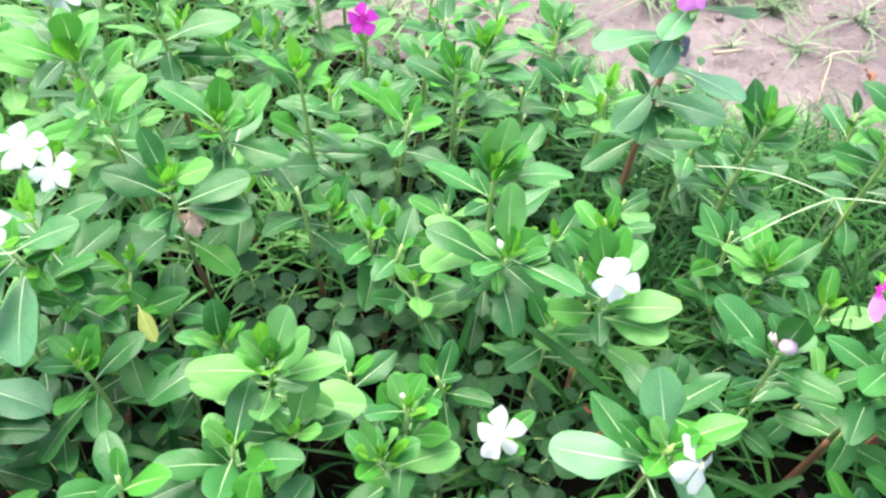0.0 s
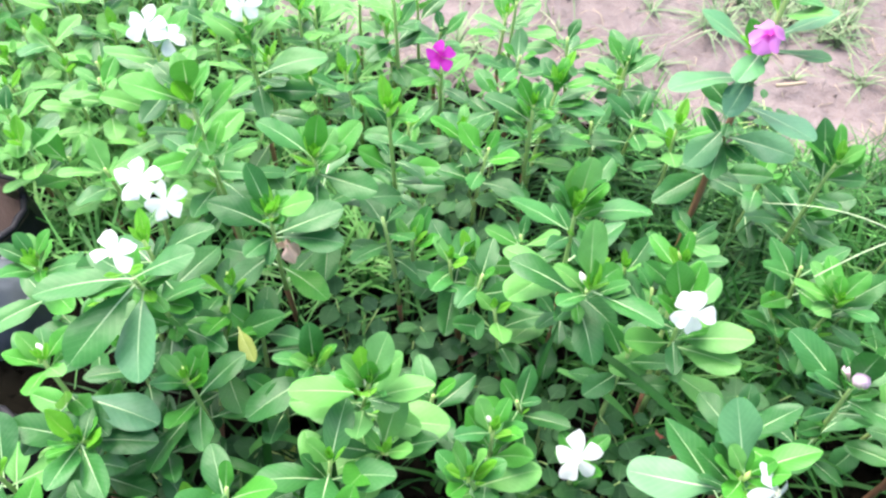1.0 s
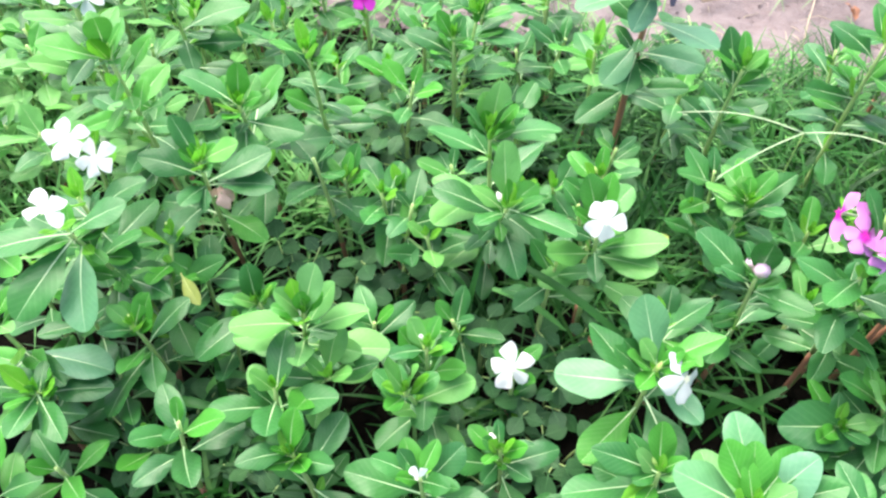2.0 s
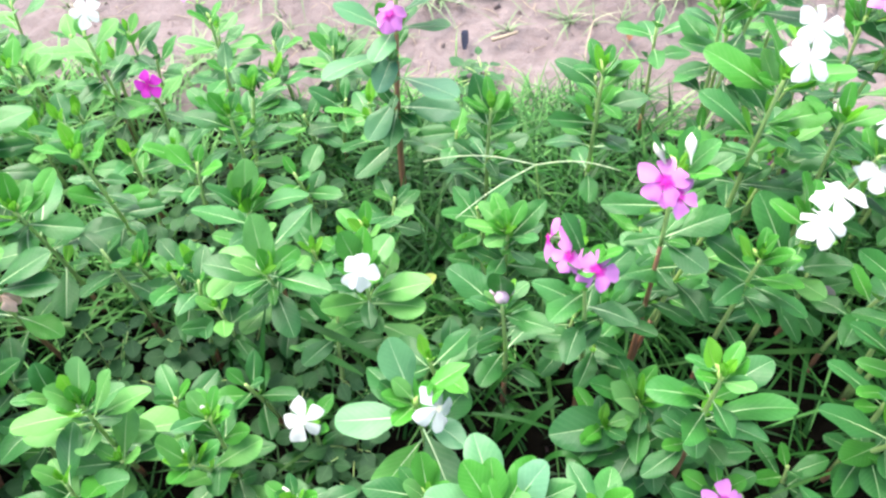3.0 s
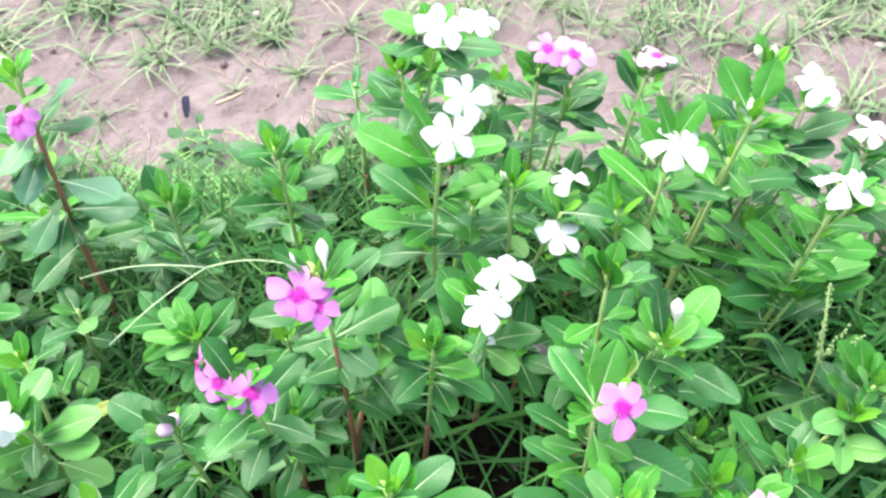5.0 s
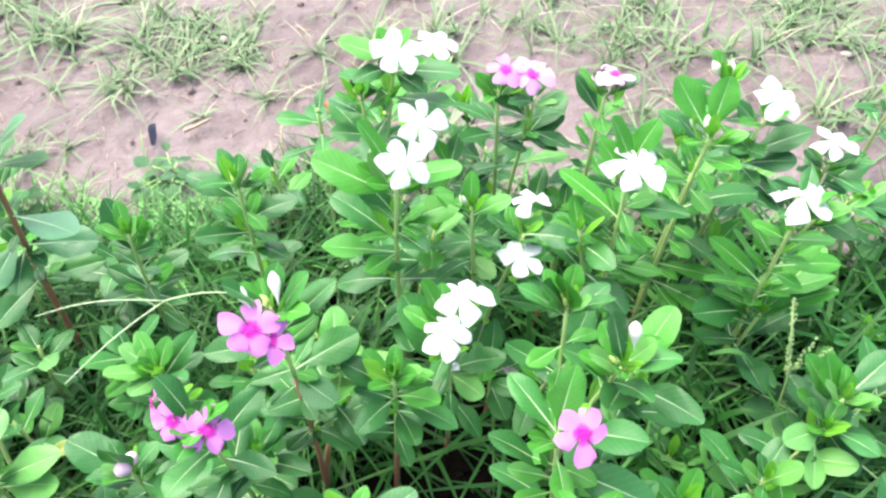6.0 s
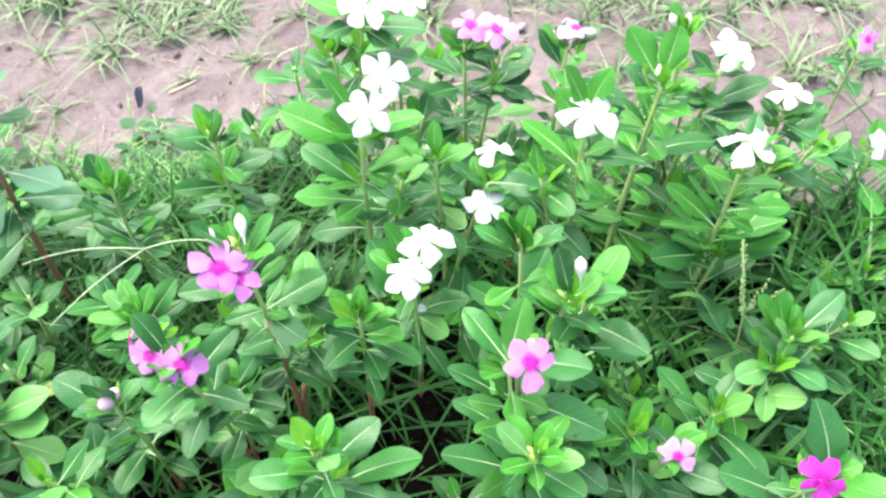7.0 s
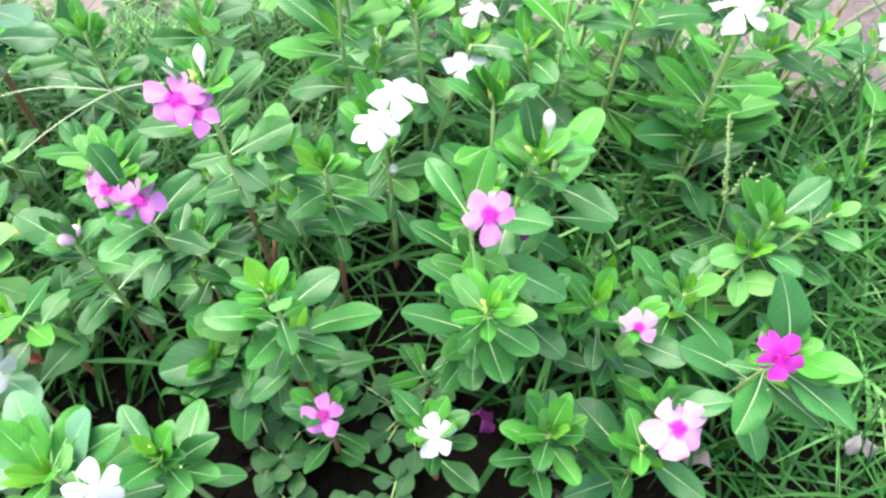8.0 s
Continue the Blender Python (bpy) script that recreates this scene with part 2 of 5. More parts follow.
LEAVES = [leaf_mesh("leaf", LEAF, w, f, d, wv, i, bl, 0.07, tw) for i, (w, f, d, wv, bl, tw) in enumerate((
    (0.46, 0.3, 0.10, 0.14, (0.6, 0.5), 0.05), (0.43, 0.36, 0.18, 0.18, (0.57, 0.58), -0.14),
    (0.48, 0.24, 0.24, 0.14, (0.62, 0.46), 0.14), (0.41, 0.34, 0.02, 0.18, (0.56, 0.6), -0.08),
    (0.46, 0.2, 0.32, 0.16, (0.6, 0.5), 0.03), (0.41, 0.4, 0.14, 0.15, (0.55, 0.6), 0.12), (0.45, 0.28, 0.42, 0.2, (0.59, 0.52), -0.12), (0.4, 0.34, 0.26, 0.22, (0.57, 0.55), 0.16)))]
FRESH = [leaf_mesh("leaf", LEAF_FRESH, w, f, d, 0.16, 30 + i, bl, 0.07, tw) for i, (w, f, d, bl, tw) in enumerate((
    (0.47, 0.34, 0.06, (0.6, 0.5), 0.05), (0.43, 0.42, 0.14, (0.56, 0.58), -0.12), (0.45, 0.3, 0.2, (0.58, 0.5), 0.1)))]
PALE = [leaf_mesh("leaf", LEAF_PALE, w, f, d, 0.14, 20 + i, bl) for i, (w, f, d, bl) in enumerate((
    (0.49, 0.24, 0.14, (0.6, 0.48)), (0.45, 0.3, 0.2, (0.57, 0.54)), (0.47, 0.28, 0.06, (0.59, 0.5))))]
YOUNG = [leaf_mesh("leaf", LEAF_YOUNG, w, f, d, 0.1, 40 + i, (0.54, 0.68), 0.05) for i, (w, f, d) in enumerate((
    (0.4, 0.7, -0.12), (0.35, 0.8, -0.05), (0.42, 0.6, -0.18)))]
SHEEN = [leaf_mesh("leaf", LEAF_SHEEN, w, f, d, 0.12, 50 + i, bl) for i, (w, f, d, bl) in enumerate((
    (0.5, 0.2, 0.12, (0.6, 0.46)), (0.46, 0.28, 0.22, (0.58, 0.5)), (0.48, 0.24, 0.08, (0.61, 0.48))))]
SLIM = [leaf_mesh("leaf", LEAF_FRESH, w, f, d, 0.12, 55 + i, bl) for i, (w, f, d, bl) in enumerate((
    (0.32, 0.3, 0.1, (0.58, 0.56)), (0.35, 0.36, 0.18, (0.6, 0.52)), (0.3, 0.28, 0.05, (0.56, 0.6))))]
YELLOW = leaf_mesh("leaf", LEAF_YELLOW, 0.42, 0.3, 0.15, 0.1, 60)
WEEDLEAF = [leaf_mesh("leaf", WEED, w, f, d, 0.1, 70 + i, (0.46, 0.7), 0.14) for i, (w, f, d) in enumerate((
    (0.72, 0.1, 0.12), (0.62, 0.16, 0.2), (0.78, 0.06, 0.05)))]


def petal_mesh(colour, seed, width=0.8):
    """A petal one unit long along +x: narrow claw, broad lopsided blunt end."""
    r = random.Random(seed)
    rows, uvs = [], []
    cross = (-1, -0.6, -0.2, 0.2, 0.6, 1)
    lift, skew, blunt, ph = r.uniform(-0.04, 0.06), r.uniform(0.14, 0.26), r.uniform(0.16, 0.4), r.uniform(0, 6.28)
    width *= r.uniform(0.88, 1.08)
    for i in range(11):
        s = i / 10
        w = 0.5 * width * (0.13 + 0.87 * math.sin(min(1.0, s / 0.8) * math.pi / 2) ** 1.45) * (1 - max(0, (s - 0.78) / 0.22) ** 2.4 * blunt)
        row, uvr = [], []
        for c in cross:
            x = s * (1 - skew * 0.8 * c * s) - 0.06 * abs(c) ** 3 * s + 0.012 * math.sin(5 * c + ph) * s * s
            z = lift * s - 0.14 * s * s + 0.06 * math.sin(2.6 * c + ph) * s + 0.03 * math.sin(7 * s + 2 * c + ph) * s
            row.append((x, c * w + skew * s * s, z))
            uvr.append((c * w, s))
        rows.append(row)
        uvs.append(uvr)
    return grid_mesh("petal", PETAL[colour], rows, uvs)


PETALS = {c: [petal_mesh("white" if c == "broad" else c, 7 * k + n, {"white": 0.74, "broad": 0.9, "pink": 0.8, "light": 0.9, "magenta": 0.9}[c]) for n in range(6)] for k, c in enumerate((*PETAL, "broad"))}


def tube_into(bm, points, radii, sides=6):
    rings = []
    for i, p in enumerate(points):
        p = Vector(p)
        d = Vector(points[min(i + 1, len(points) - 1)]) - Vector(points[max(i - 1, 0)])
        q = d.to_track_quat("Z", "X").to_matrix() if d.length > 1e-9 else Matrix.Identity(3)
        rings.append([bm.verts.new(p + q @ Vector((radii[i] * math.cos(6.2832 * k / sides), radii[i] * math.sin(6.2832 * k / sides), 0))) for k in range(sides)])
    for a, b in zip(rings, rings[1:]):
        for k in range(sides):
            bm.faces.new((a[k], a[(k + 1) % sides], b[(k + 1) % sides], b[k]))
    bm.faces.new(list(reversed(rings[0])))
    bm.faces.new(rings[-1])


def spindle_mesh(name, mat, length, radius, peak=0.55, sides=8):
    bm = bmesh.new()
    pts, rad = [], []
    for i in range(9):
        s = i / 8
        pts.append((0, 0, length * s))
        rad.append(max(0.0002, radius * math.sin(math.pi * s ** (math.log(0.5) / math.log(peak)))) + 0.0004 * (1 - s))
    tube_into(bm, pts, rad, sides)
    return mesh_from(name, bm, mat)


BUDS = {"white": spindle_mesh("bud", BUD_WHITE, 0.017, 0.0034, 0.62), "pink": spindle_mesh("bud", BUD_PINK, 0.016, 0.0042, 0.66),
        "green": spindle_mesh("bud", BUD_GREEN, 0.012, 0.0022, 0.5), "big": spindle_mesh("bud", BUD_WHITE, 0.026, 0.0048, 0.68)}


def eye_mesh(mat):
    bm = bmesh.new()
    top = bm.verts.new((0, 0, 0.03))
    ring = [bm.verts.new(((0.24 if k % 2 == 0 else 0.1) * math.cos(0.6283 * k), (0.24 if k % 2 == 0 else 0.1) * math.sin(0.6283 * k), 0.022)) for k in range(10)]
    for k in range(10):
        bm.faces.new((top, ring[k], ring[(k + 1) % 10]))
    return mesh_from("eye", bm, mat)


EYES = {c: eye_mesh(EYE["white" if c in ("white", "broad") else "pink"]) for c in PETALS}
bm = bmesh.new()
tube_into(bm, [(0, 0, -0.026), (0, 0, -0.012), (0, 0, -0.004), (0, 0, 0.0)], [0.0013, 0.0014, 0.0017, 0.0026], 6)
TUBES = mesh_from("flower", bm, TUBE)


def flower(plant, at, facing, colour, size=0.042, turn=0.0, petals=(0, 1, 2, 3, 4), flex=0.0):
    """A flat five-petalled flower on a thin tube; facing: (azimuth, elevation) of its face in degrees."""
    az, el = radians(facing[0]), radians(facing[1])
    d = Vector((math.cos(az) * math.cos(el), math.sin(az) * math.cos(el), math.sin(el)))
    q = d.to_track_quat("Z", "Y").to_matrix().to_4x4()
    size *= 0.9
    fl = put("flower", TUBES, plant, Matrix.Translation(at) @ q)
    for k in petals:
        m = pose(0, 0, 0.0006 * k, 0, 0, turn + 72 * k + rng.uniform(-6, 6)) @ pose(0, 0, 0, rng.uniform(-14, 14), rng.uniform(-10, 14) + flex, 0)
        put("petal", PETALS[colour][(k + int(turn)) % 6], fl, m @ Matrix.Scale(size * 0.5 * rng.uniform(0.9, 1.08), 4))
    put("eye", EYES[colour], fl, Matrix.Translation((0, 0, 0.0016)) @ Matrix.Scale(size * 0.5, 4))
    return fl


def bud(plant, at, facing, kind="white", size=1.0):
    az, el = radians(facing[0]), radians(facing[1])
    d = Vector((math.cos(az) * math.cos(el), math.sin(az) * math.cos(el), math.sin(el)))
    return put("bud", BUDS[kind], plant, Matrix.Translation(at) @ d.to_track_quat("Z", "Y").to_matrix().to_4x4() @ Matrix.Scale(size, 4))


def leaf(plant, at, az, el, length, mesh, roll=0.0):
    return put("leaf", mesh, plant, pose(*at, 0, 0, az) @ pose(0, 0, 0, roll, -el, 0) @ Matrix.Scale(length, 4))


NODE_GAP = (0.003, 0.012, 0.028, 0.048, 0.072, 0.102, 0.138, 0.18)
NODE_LEN = (0.36, 0.62, 1.0, 1.04, 1.0, 0.92, 0.82, 0.72)
NODE_EL = (68, 52, 36, 24, 14, 6, 0, -6)


class Shoot:
    """What one shoot of a plant looks like: its tip, the turn of its leaf pairs, leaf length, number of pairs."""

    def __init__(self, x, y, z, turn=0, size=0.062, pairs=6, lift=0, gap=1.0, brown=0.5, pale=0.1, axil=0.5, buds="", young=True, thick=0.0031, leaves=(), fresh=0.6, crown=4):
        self.tip, self.turn, self.size, self.pairs, self.lift, self.gap = Vector((x, y, z)), turn, size * 1.12, pairs + 2, lift, gap
        self.brown, self.pale, self.axil, self.buds, self.young, self.thick, self.leaves, self.fresh, self.crown = brown, pale, axil, buds, young, thick, leaves, fresh, crown


def grow(plant, base, sh):
    """Stem and leaves of a shoot, in the plant's own frame (its foot at the origin)."""
    tip = sh.tip - Vector((*base, 0))
    h = tip.z
    side = Vector((tip.x, tip.y, 0))
    wob = Vector((rng.uniform(-0.004, 0.004), rng.uniform(-0.004, 0.004), 0))

    def along(s):
        return side * (s ** 1.5) + Vector((0, 0, h * s)) + wob * math.sin(math.pi * s)

    cut = max(0.05, min(0.9, sh.brown))
    for lo, hi, mat, nm in ((-0.03, cut, STEM_BROWN, "woody_stem"), (cut, 1.0, STEM_GREEN, "green_stem")):
        bm = bmesh.new()
        pts, rad = [], []
        for i in range(8):
            s = lo + (hi - lo) * i / 7
            pts.append(along(max(0, s)) if s >= 0 else Vector((0, 0, s * h)))
            rad.append(sh.thick * (1.15 - 0.55 * max(0, s)))
        tube_into(bm, pts, rad, 7)
        put(nm, mesh_from(nm, bm, mat), plant)
    # leaves whose height on the stem (0 to 1), bearing, rise and length are known
    for s, az, el, size, kind in sh.leaves:
        me = rng.choice(FRESH if kind == 0 and rng.random() < (0.3 if el > 30 else 0.0) else (LEAVES, PALE, YOUNG, FRESH, SHEEN, SLIM)[kind])
        leaf(plant, along(s), az, el + me["sag"], size, me, rng.uniform(-24, 24))
        if rng.random() < sh.axil:
            leaf(plant, along(s), az + rng.uniform(-50, 50), el + rng.uniform(22, 40), size * rng.uniform(0.35, 0.6), rng.choice(YOUNG if rng.random() < 0.4 else FRESH), rng.uniform(-25, 25))
    for n in range(sh.crown if sh.leaves else 0):
        me = rng.choice(FRESH if rng.random() < 0.6 else LEAVES)
        leaf(plant, along(1.0) - Vector((0, 0, 0.004 + 0.004 * n)), sh.turn + 20 + 137.5 * n, rng.uniform(34, 62) - 4 * n, rng.uniform(0.028, 0.044) + 0.002 * n, me, rng.uniform(-18, 18))
    low = min((one[0] for one in sh.leaves), default=2.0)
    # small leaves along a tall stem, between the large ones
    r = random.Random(int(1e4 * (sh.tip.x + 2 * sh.tip.y)))
    s = low
    while s < 0.9 and h > 0.24:
        for turned in (0, 180):
            leaf(plant, along(s), sh.turn + turned + 137.5 * s * h / 0.024 + r.uniform(-25, 25), r.uniform(0, 40), r.uniform(0.03, 0.046), r.choice(FRESH if sh.brown < 0.15 else LEAVES), r.uniform(-20, 20))
        s += r.uniform(0.022, 0.034) / h
    k = 0
    while k < sh.pairs:
        gap = NODE_GAP[min(k, 7)] * sh.gap * sh.size / 0.062
        s = 1 - gap / max(h, 0.05)
        if s < 0.12:
            break
        if k == 0 and not sh.young:
            k += 1
            continue
        if 1 < k and s > low - 0.06:
            k += 1
            continue
        p = along(s)
        for side_k in (0, 1):
            az = sh.turn + 90 * (k % 2) + 180 * side_k + rng.uniform(-14, 14) + 9 * k
            el = NODE_EL[min(k, 7)] + sh.lift + rng.uniform(-9, 9)
            size = sh.size * NODE_LEN[min(k, 7)] * rng.uniform(0.88, 1.1)
            if k == 0 and sh.young:
                me = rng.choice(YOUNG)
                leaf(plant, p + Vector((0, 0, 0.003)), az + 90, 76, size * 0.72, rng.choice(YOUNG), rng.uniform(-16, 16))
            elif k == 1 and sh.young:
                me = rng.choice(YOUNG if rng.random() < 0.6 else PALE)
            else:
                me = rng.choice(PALE if rng.random() < sh.pale else FRESH if rng.random() < (sh.fresh if k < 3 else 0.1) else LEAVES)
            leaf(plant, p, az, el, size, me, rng.uniform(-16, 16))
            if k >= 2 and rng.random() < sh.axil:
                leaf(plant, p, az + rng.uniform(-35, 35), el + 34, size * rng.uniform(0.35, 0.6), rng.choice(YOUNG if rng.random() < 0.5 else LEAVES), rng.uniform(-20, 20))
        k += 1
    for n, kind in enumerate(sh.buds.split()):
        a = sh.turn + 45 + 137 * n
        bud(plant, along(1.0) + Vector((0.004 * math.cos(radians(a)), 0.004 * math.sin(radians(a)), -0.002)), (90 + 40 * math.sin(radians(a)), 46 + rng.uniform(-12, 12)), kind)
    return along


def plant(x, y, label, shoots, flowers=()):
    ob = new("periwinkle_plant")
    ob.location = (x, y, 0)
    tagged(ob, label, "flowering plant", "periwinkle bed")
    for sh in shoots:
        if any((Vector(one[0]) - sh.tip).length < 0.042 for one in flowers):
            sh.young = False
        grow(ob, (x, y), sh)
    for at, facing, colour, *more in flowers:
        fl = flower(ob, Vector(at) - Vector((x, y, 0)), facing, colour, *more)
        neck = fl.matrix_basis @ Vector((0, 0, -0.024))
        for k in range(3):
            leaf(ob, neck - Vector((0, 0, 0.014)), 120 * k + 60 + facing[0], rng.uniform(18, 42), rng.uniform(0.017, 0.026), rng.choice(YOUNG), rng.uniform(-15, 15))
    return ob


# ---- ground ----
def spread(lo, hi, step, far):
    """Grid lines: even between lo and hi, then wider and wider out to +-far."""
    mid = list(np.arange(lo, hi + step / 2, step))
    out, d, a = [], step, hi
    while a < far:
        d *= 1.35
        a += d
        out.append(a)
    back, d, a = [], step, lo
    while a > -far:
        d *= 1.35
        a -= d
        back.append(a)
    return back[::-1] + mid + out


def ground_height(x, y):
    near = max(0.0, 1 - (max(0, abs(x - 0.5) - 2) + max(0, abs(y - 0.7) - 2)) / 3)
    p = Vector((x, y, 0))
    h = 0.012 * noise.noise(p * 3.1) + 0.012 * noise.noise(p * 9.0 + Vector((3, 1, 0))) - 0.014 * max(0.0, noise.noise(p * 17.0) - 0.15) + 0.007 * noise.noise(p * 30.0) + 0.005 * noise.noise(p * 60.0)
    return h * near - 0.004


def build_ground():
    xs, ys = spread(-0.9, 2.0, 0.013, 160), spread(0.0, 1.75, 0.013, 160)
    verts = [(x, y, ground_height(x, y)) for y in ys for x in xs]
    n = len(xs)
    faces = [(j * n + i, j * n + i + 1, (j + 1) * n + i + 1, (j + 1) * n + i) for j in range(len(ys) - 1) for i in range(n - 1)]
    me = bpy.data.meshes.new("ground")
    me.from_pydata(verts, [], faces)
    me.materials.append(SOIL)
    me.polygons.foreach_set("use_smooth", [True] * len(faces))
    tagged(new("ground", me), "bare damp reddish-brown clay soil with clods and dents", "soil", kind="structure")


build_ground()


def bed_depth(x, y):
    """How far a place lies inside the planted bed (metres, positive inside)."""
    edge = 1.07 - 0.4 * x + 0.02 * math.sin(11 * x) if x < 0.95 else 0.69 - 0.75 * (x - 0.95)
    return edge - y


# ---- plants of the bed ----
WHITE = "green periwinkle plant with glossy leaves and white flowers in soil"
PINK = "green periwinkle plant with glossy leaves and pink flowers in soil"
GREEN = "leafy green periwinkle plant with pale midribs, no open flowers"
BUDDED = "leafy green periwinkle plant with closed buds in soil"
S = Shoot

# left part of the bed
plant(-0.31, 0.62, GREEN, [S(-0.306, 0.575, 0.369, 10, 0.07, 5, 6, 1.1, 0.1, 0.1, 0.4, "green green", leaves=((0.99, -41, 68, 0.062, 3), (0.96, -175, 24, 0.069, 3), (0.82, -158, 26, 0.058, 0), (0.79, -98, 11, 0.058, 3), (0.72, 9, 23, 0.062, 0), (0.85, 42, 43, 0.064, 3), (0.97, 142, 24, 0.051, 0), (0.94, -5, 54, 0.040, 3),)), S(-0.34, 0.63, 0.26, 40, 0.06, 4)])
plant(-0.20, 0.63, GREEN, [S(-0.199, 0.59, 0.273, -35, 0.075, 4, 0, 1.0, 0.2, 0.0, 0.3, "green", leaves=((0.99, 157, 28, 0.071, 0), (0.98, 66, 73, 0.055, 3), (0.89, -23, -0, 0.073, 0), (0.93, -136, 21, 0.045, 0), (0.89, 42, 36, 0.074, 0), (0.88, -85, -3, 0.061, 0),))])
plant(-0.12, 0.68, BUDDED, [S(-0.123, 0.636, 0.305, 30, 0.065, 5, 4, 1.15, 0.3, 0.0, 0.4, "green green", leaves=((0.84, 46, 42, 0.053, 3), (0.86, 154, 52, 0.055, 0), (0.63, -13, 22, 0.062, 3), (0.54, -12, 7, 0.063, 0), (0.63, -166, 44, 0.056, 3), (0.48, -99, -13, 0.064, 0), (0.94, 42, 70, 0.034, 2),))])
plant(-0.24, 0.55, BUDDED, [S(-0.228, 0.503, 0.281, 15, 0.068, 5, -4, 0.9, 0.4, 0.1, 0.4, "white green", leaves=((1.00, 129, 53, 0.055, 0), (1.00, -6, 35, 0.059, 1), (0.89, 176, 23, 0.070, 0), (0.85, 17, 13, 0.077, 0), (0.83, -4, -1, 0.073, 0), (0.83, -118, 19, 0.046, 0),))])
plant(0.04, 0.74, GREEN, [S(0.04, 0.73, 0.235, 20, 0.055, 5, 5, 1.0, 0.2, 0.1, 0.5, "green", leaves=((0.87, 160, 21, 0.067, 0), (0.79, 43, -0, 0.052, 0), (0.97, 162, 61, 0.045, 3), (0.98, 71, 50, 0.033, 3), (0.73, -142, 11, 0.052, 0), (0.69, -8, 9, 0.081, 0),)), S(0.074, 0.775, 0.235, 60, 0.045, 4, 10, 1, 0.3, 0.1, 0.5, "white", leaves=((0.86, 16, 20, 0.057, 0), (0.92, 56, 70, 0.043, 3), (0.85, -6, 20, 0.042, 3), (0.84, -118, 38, 0.050, 0), (0.83, -14, 12, 0.071, 0),))])
plant(0.07, 0.52, BUDDED, [S(0.066, 0.495, 0.315, 5, 0.075, 5, 8, 1.0, 0.5, 0.45, 0.4, leaves=((0.97, 70, 63, 0.059, 1), (0.97, -174, 61, 0.061, 0), (0.87, 159, 19, 0.070, 0), (0.95, -3, 19, 0.074, 0), (0.97, -41, 70, 0.062, 0), (0.85, -133, 22, 0.043, 0),)), S(0.078, 0.423, 0.286, 60, 0.07, 5, -6, 0.9, 0.45, 0.35, 0.3, "white", leaves=((1.00, 97, 57, 0.067, 1), (1.00, 48, -12, 0.051, 3), (0.86, 162, 16, 0.076, 0), (0.82, -75, -14, 0.067, 0), (0.33, 145, 10, 0.062, 0), (0.27, -102, -0, 0.059, 0), (1.00, -32, 2, 0.073, 0), (1.00, -53, 62, 0.035, 2),))])
plant(-0.09, 0.60, GREEN, [S(-0.095, 0.562, 0.175, 50, 0.052, 4, 0, 0.9, 0.3, 0.0, 0.3, leaves=((0.88, 41, 61, 0.059, 0), (0.76, -170, 16, 0.048, 0), (0.65, -10, 40, 0.046, 0), (0.55, -78, 1, 0.045, 0), (0.61, -137, -1, 0.041, 0),)), S(-0.025, 0.551, 0.165, 20, 0.05, 4, 12, 0.9, 0.3, 0.0, 0.3, "green", leaves=((0.94, -72, 79, 0.042, 3), (0.86, -136, 24, 0.049, 0), (0.93, -53, -15, 0.074, 0), (0.83, -100, -21, 0.074, 0), (0.98, -36, 30, 0.043, 0),))])
plant(-0.33, 0.46, WHITE, [S(-0.34, 0.46, 0.285, 20, 0.065, 5, -5, 1.0, 0.2, 0.05, 0.4, "green"), S(-0.33, 0.405, 0.3, 70, 0.078, 5, -12, 1.1, 0.1, 0.0, 0.2, "green", leaves=((1.00, 12, 20, 0.063, 0), (0.78, 6, 31, 0.060, 0), (0.80, -60, 77, 0.053, 0), (0.91, -84, -14, 0.090, 4), (1.00, -159, 11, 0.083, 0), (0.62, -81, -11, 0.066, 0), (0.97, -113, -14, 0.091, 0), (0.59, -27, 7, 0.069, 0),))],
      [((-0.349, 0.509, 0.318), (-80, 58), "white", 0.046, 10), ((-0.327, 0.500, 0.297), (-95, 50), "white", 0.044, 40),
       ((-0.329, 0.393, 0.35), (-60, 70), "white", 0.044, 5, (0, 1, 2, 4)), ((-0.352, 0.395, 0.292), (-40, 40), "white", 0.03, 20, (0, 1))])
plant(-0.30, 0.37, BUDDED, [S(-0.291, 0.355, 0.212, 50, 0.06, 5, 0, 0.9, 0.3, 0.0, 0.4, "green green", leaves=((0.87, 47, 63, 0.061, 3), (0.78, 37, 21, 0.063, 0), (0.93, 155, -0, 0.033, 0), (0.78, -100, 31, 0.056, 3), (0.69, -123, -9, 0.079, 0), (0.88, 177, 20, 0.042, 0), (0.71, -76, 5, 0.054, 0),)), S(-0.278, 0.481, 0.194, 80, 0.06, 4, 0, 0.9, 0.3, 0.0, 0.4, "green")])
plant(-0.42, 0.36, BUDDED, [S(-0.415, 0.352, 0.24, 35, 0.062, 5, -2, 0.9, 0.2, 0.1, 0.4, "white green", leaves=((0.91, 143, 13, 0.057, 0), (0.69, -117, -3, 0.066, 0), (0.72, -10, -4, 0.097, 4), (0.94, 42, 31, 0.037, 3), (0.77, -39, -7, 0.068, 0), (0.94, -82, 31, 0.049, 0),)), S(-0.372, 0.29, 0.205, 60, 0.065, 4, -4, 0.9, 0.2, 0.05, 0.4, leaves=((1.00, -86, 24, 0.061, 0), (1.00, -52, 0, 0.062, 0), (1.00, -106, 61, 0.048, 0), (0.91, 24, 54, 0.040, 3),))])
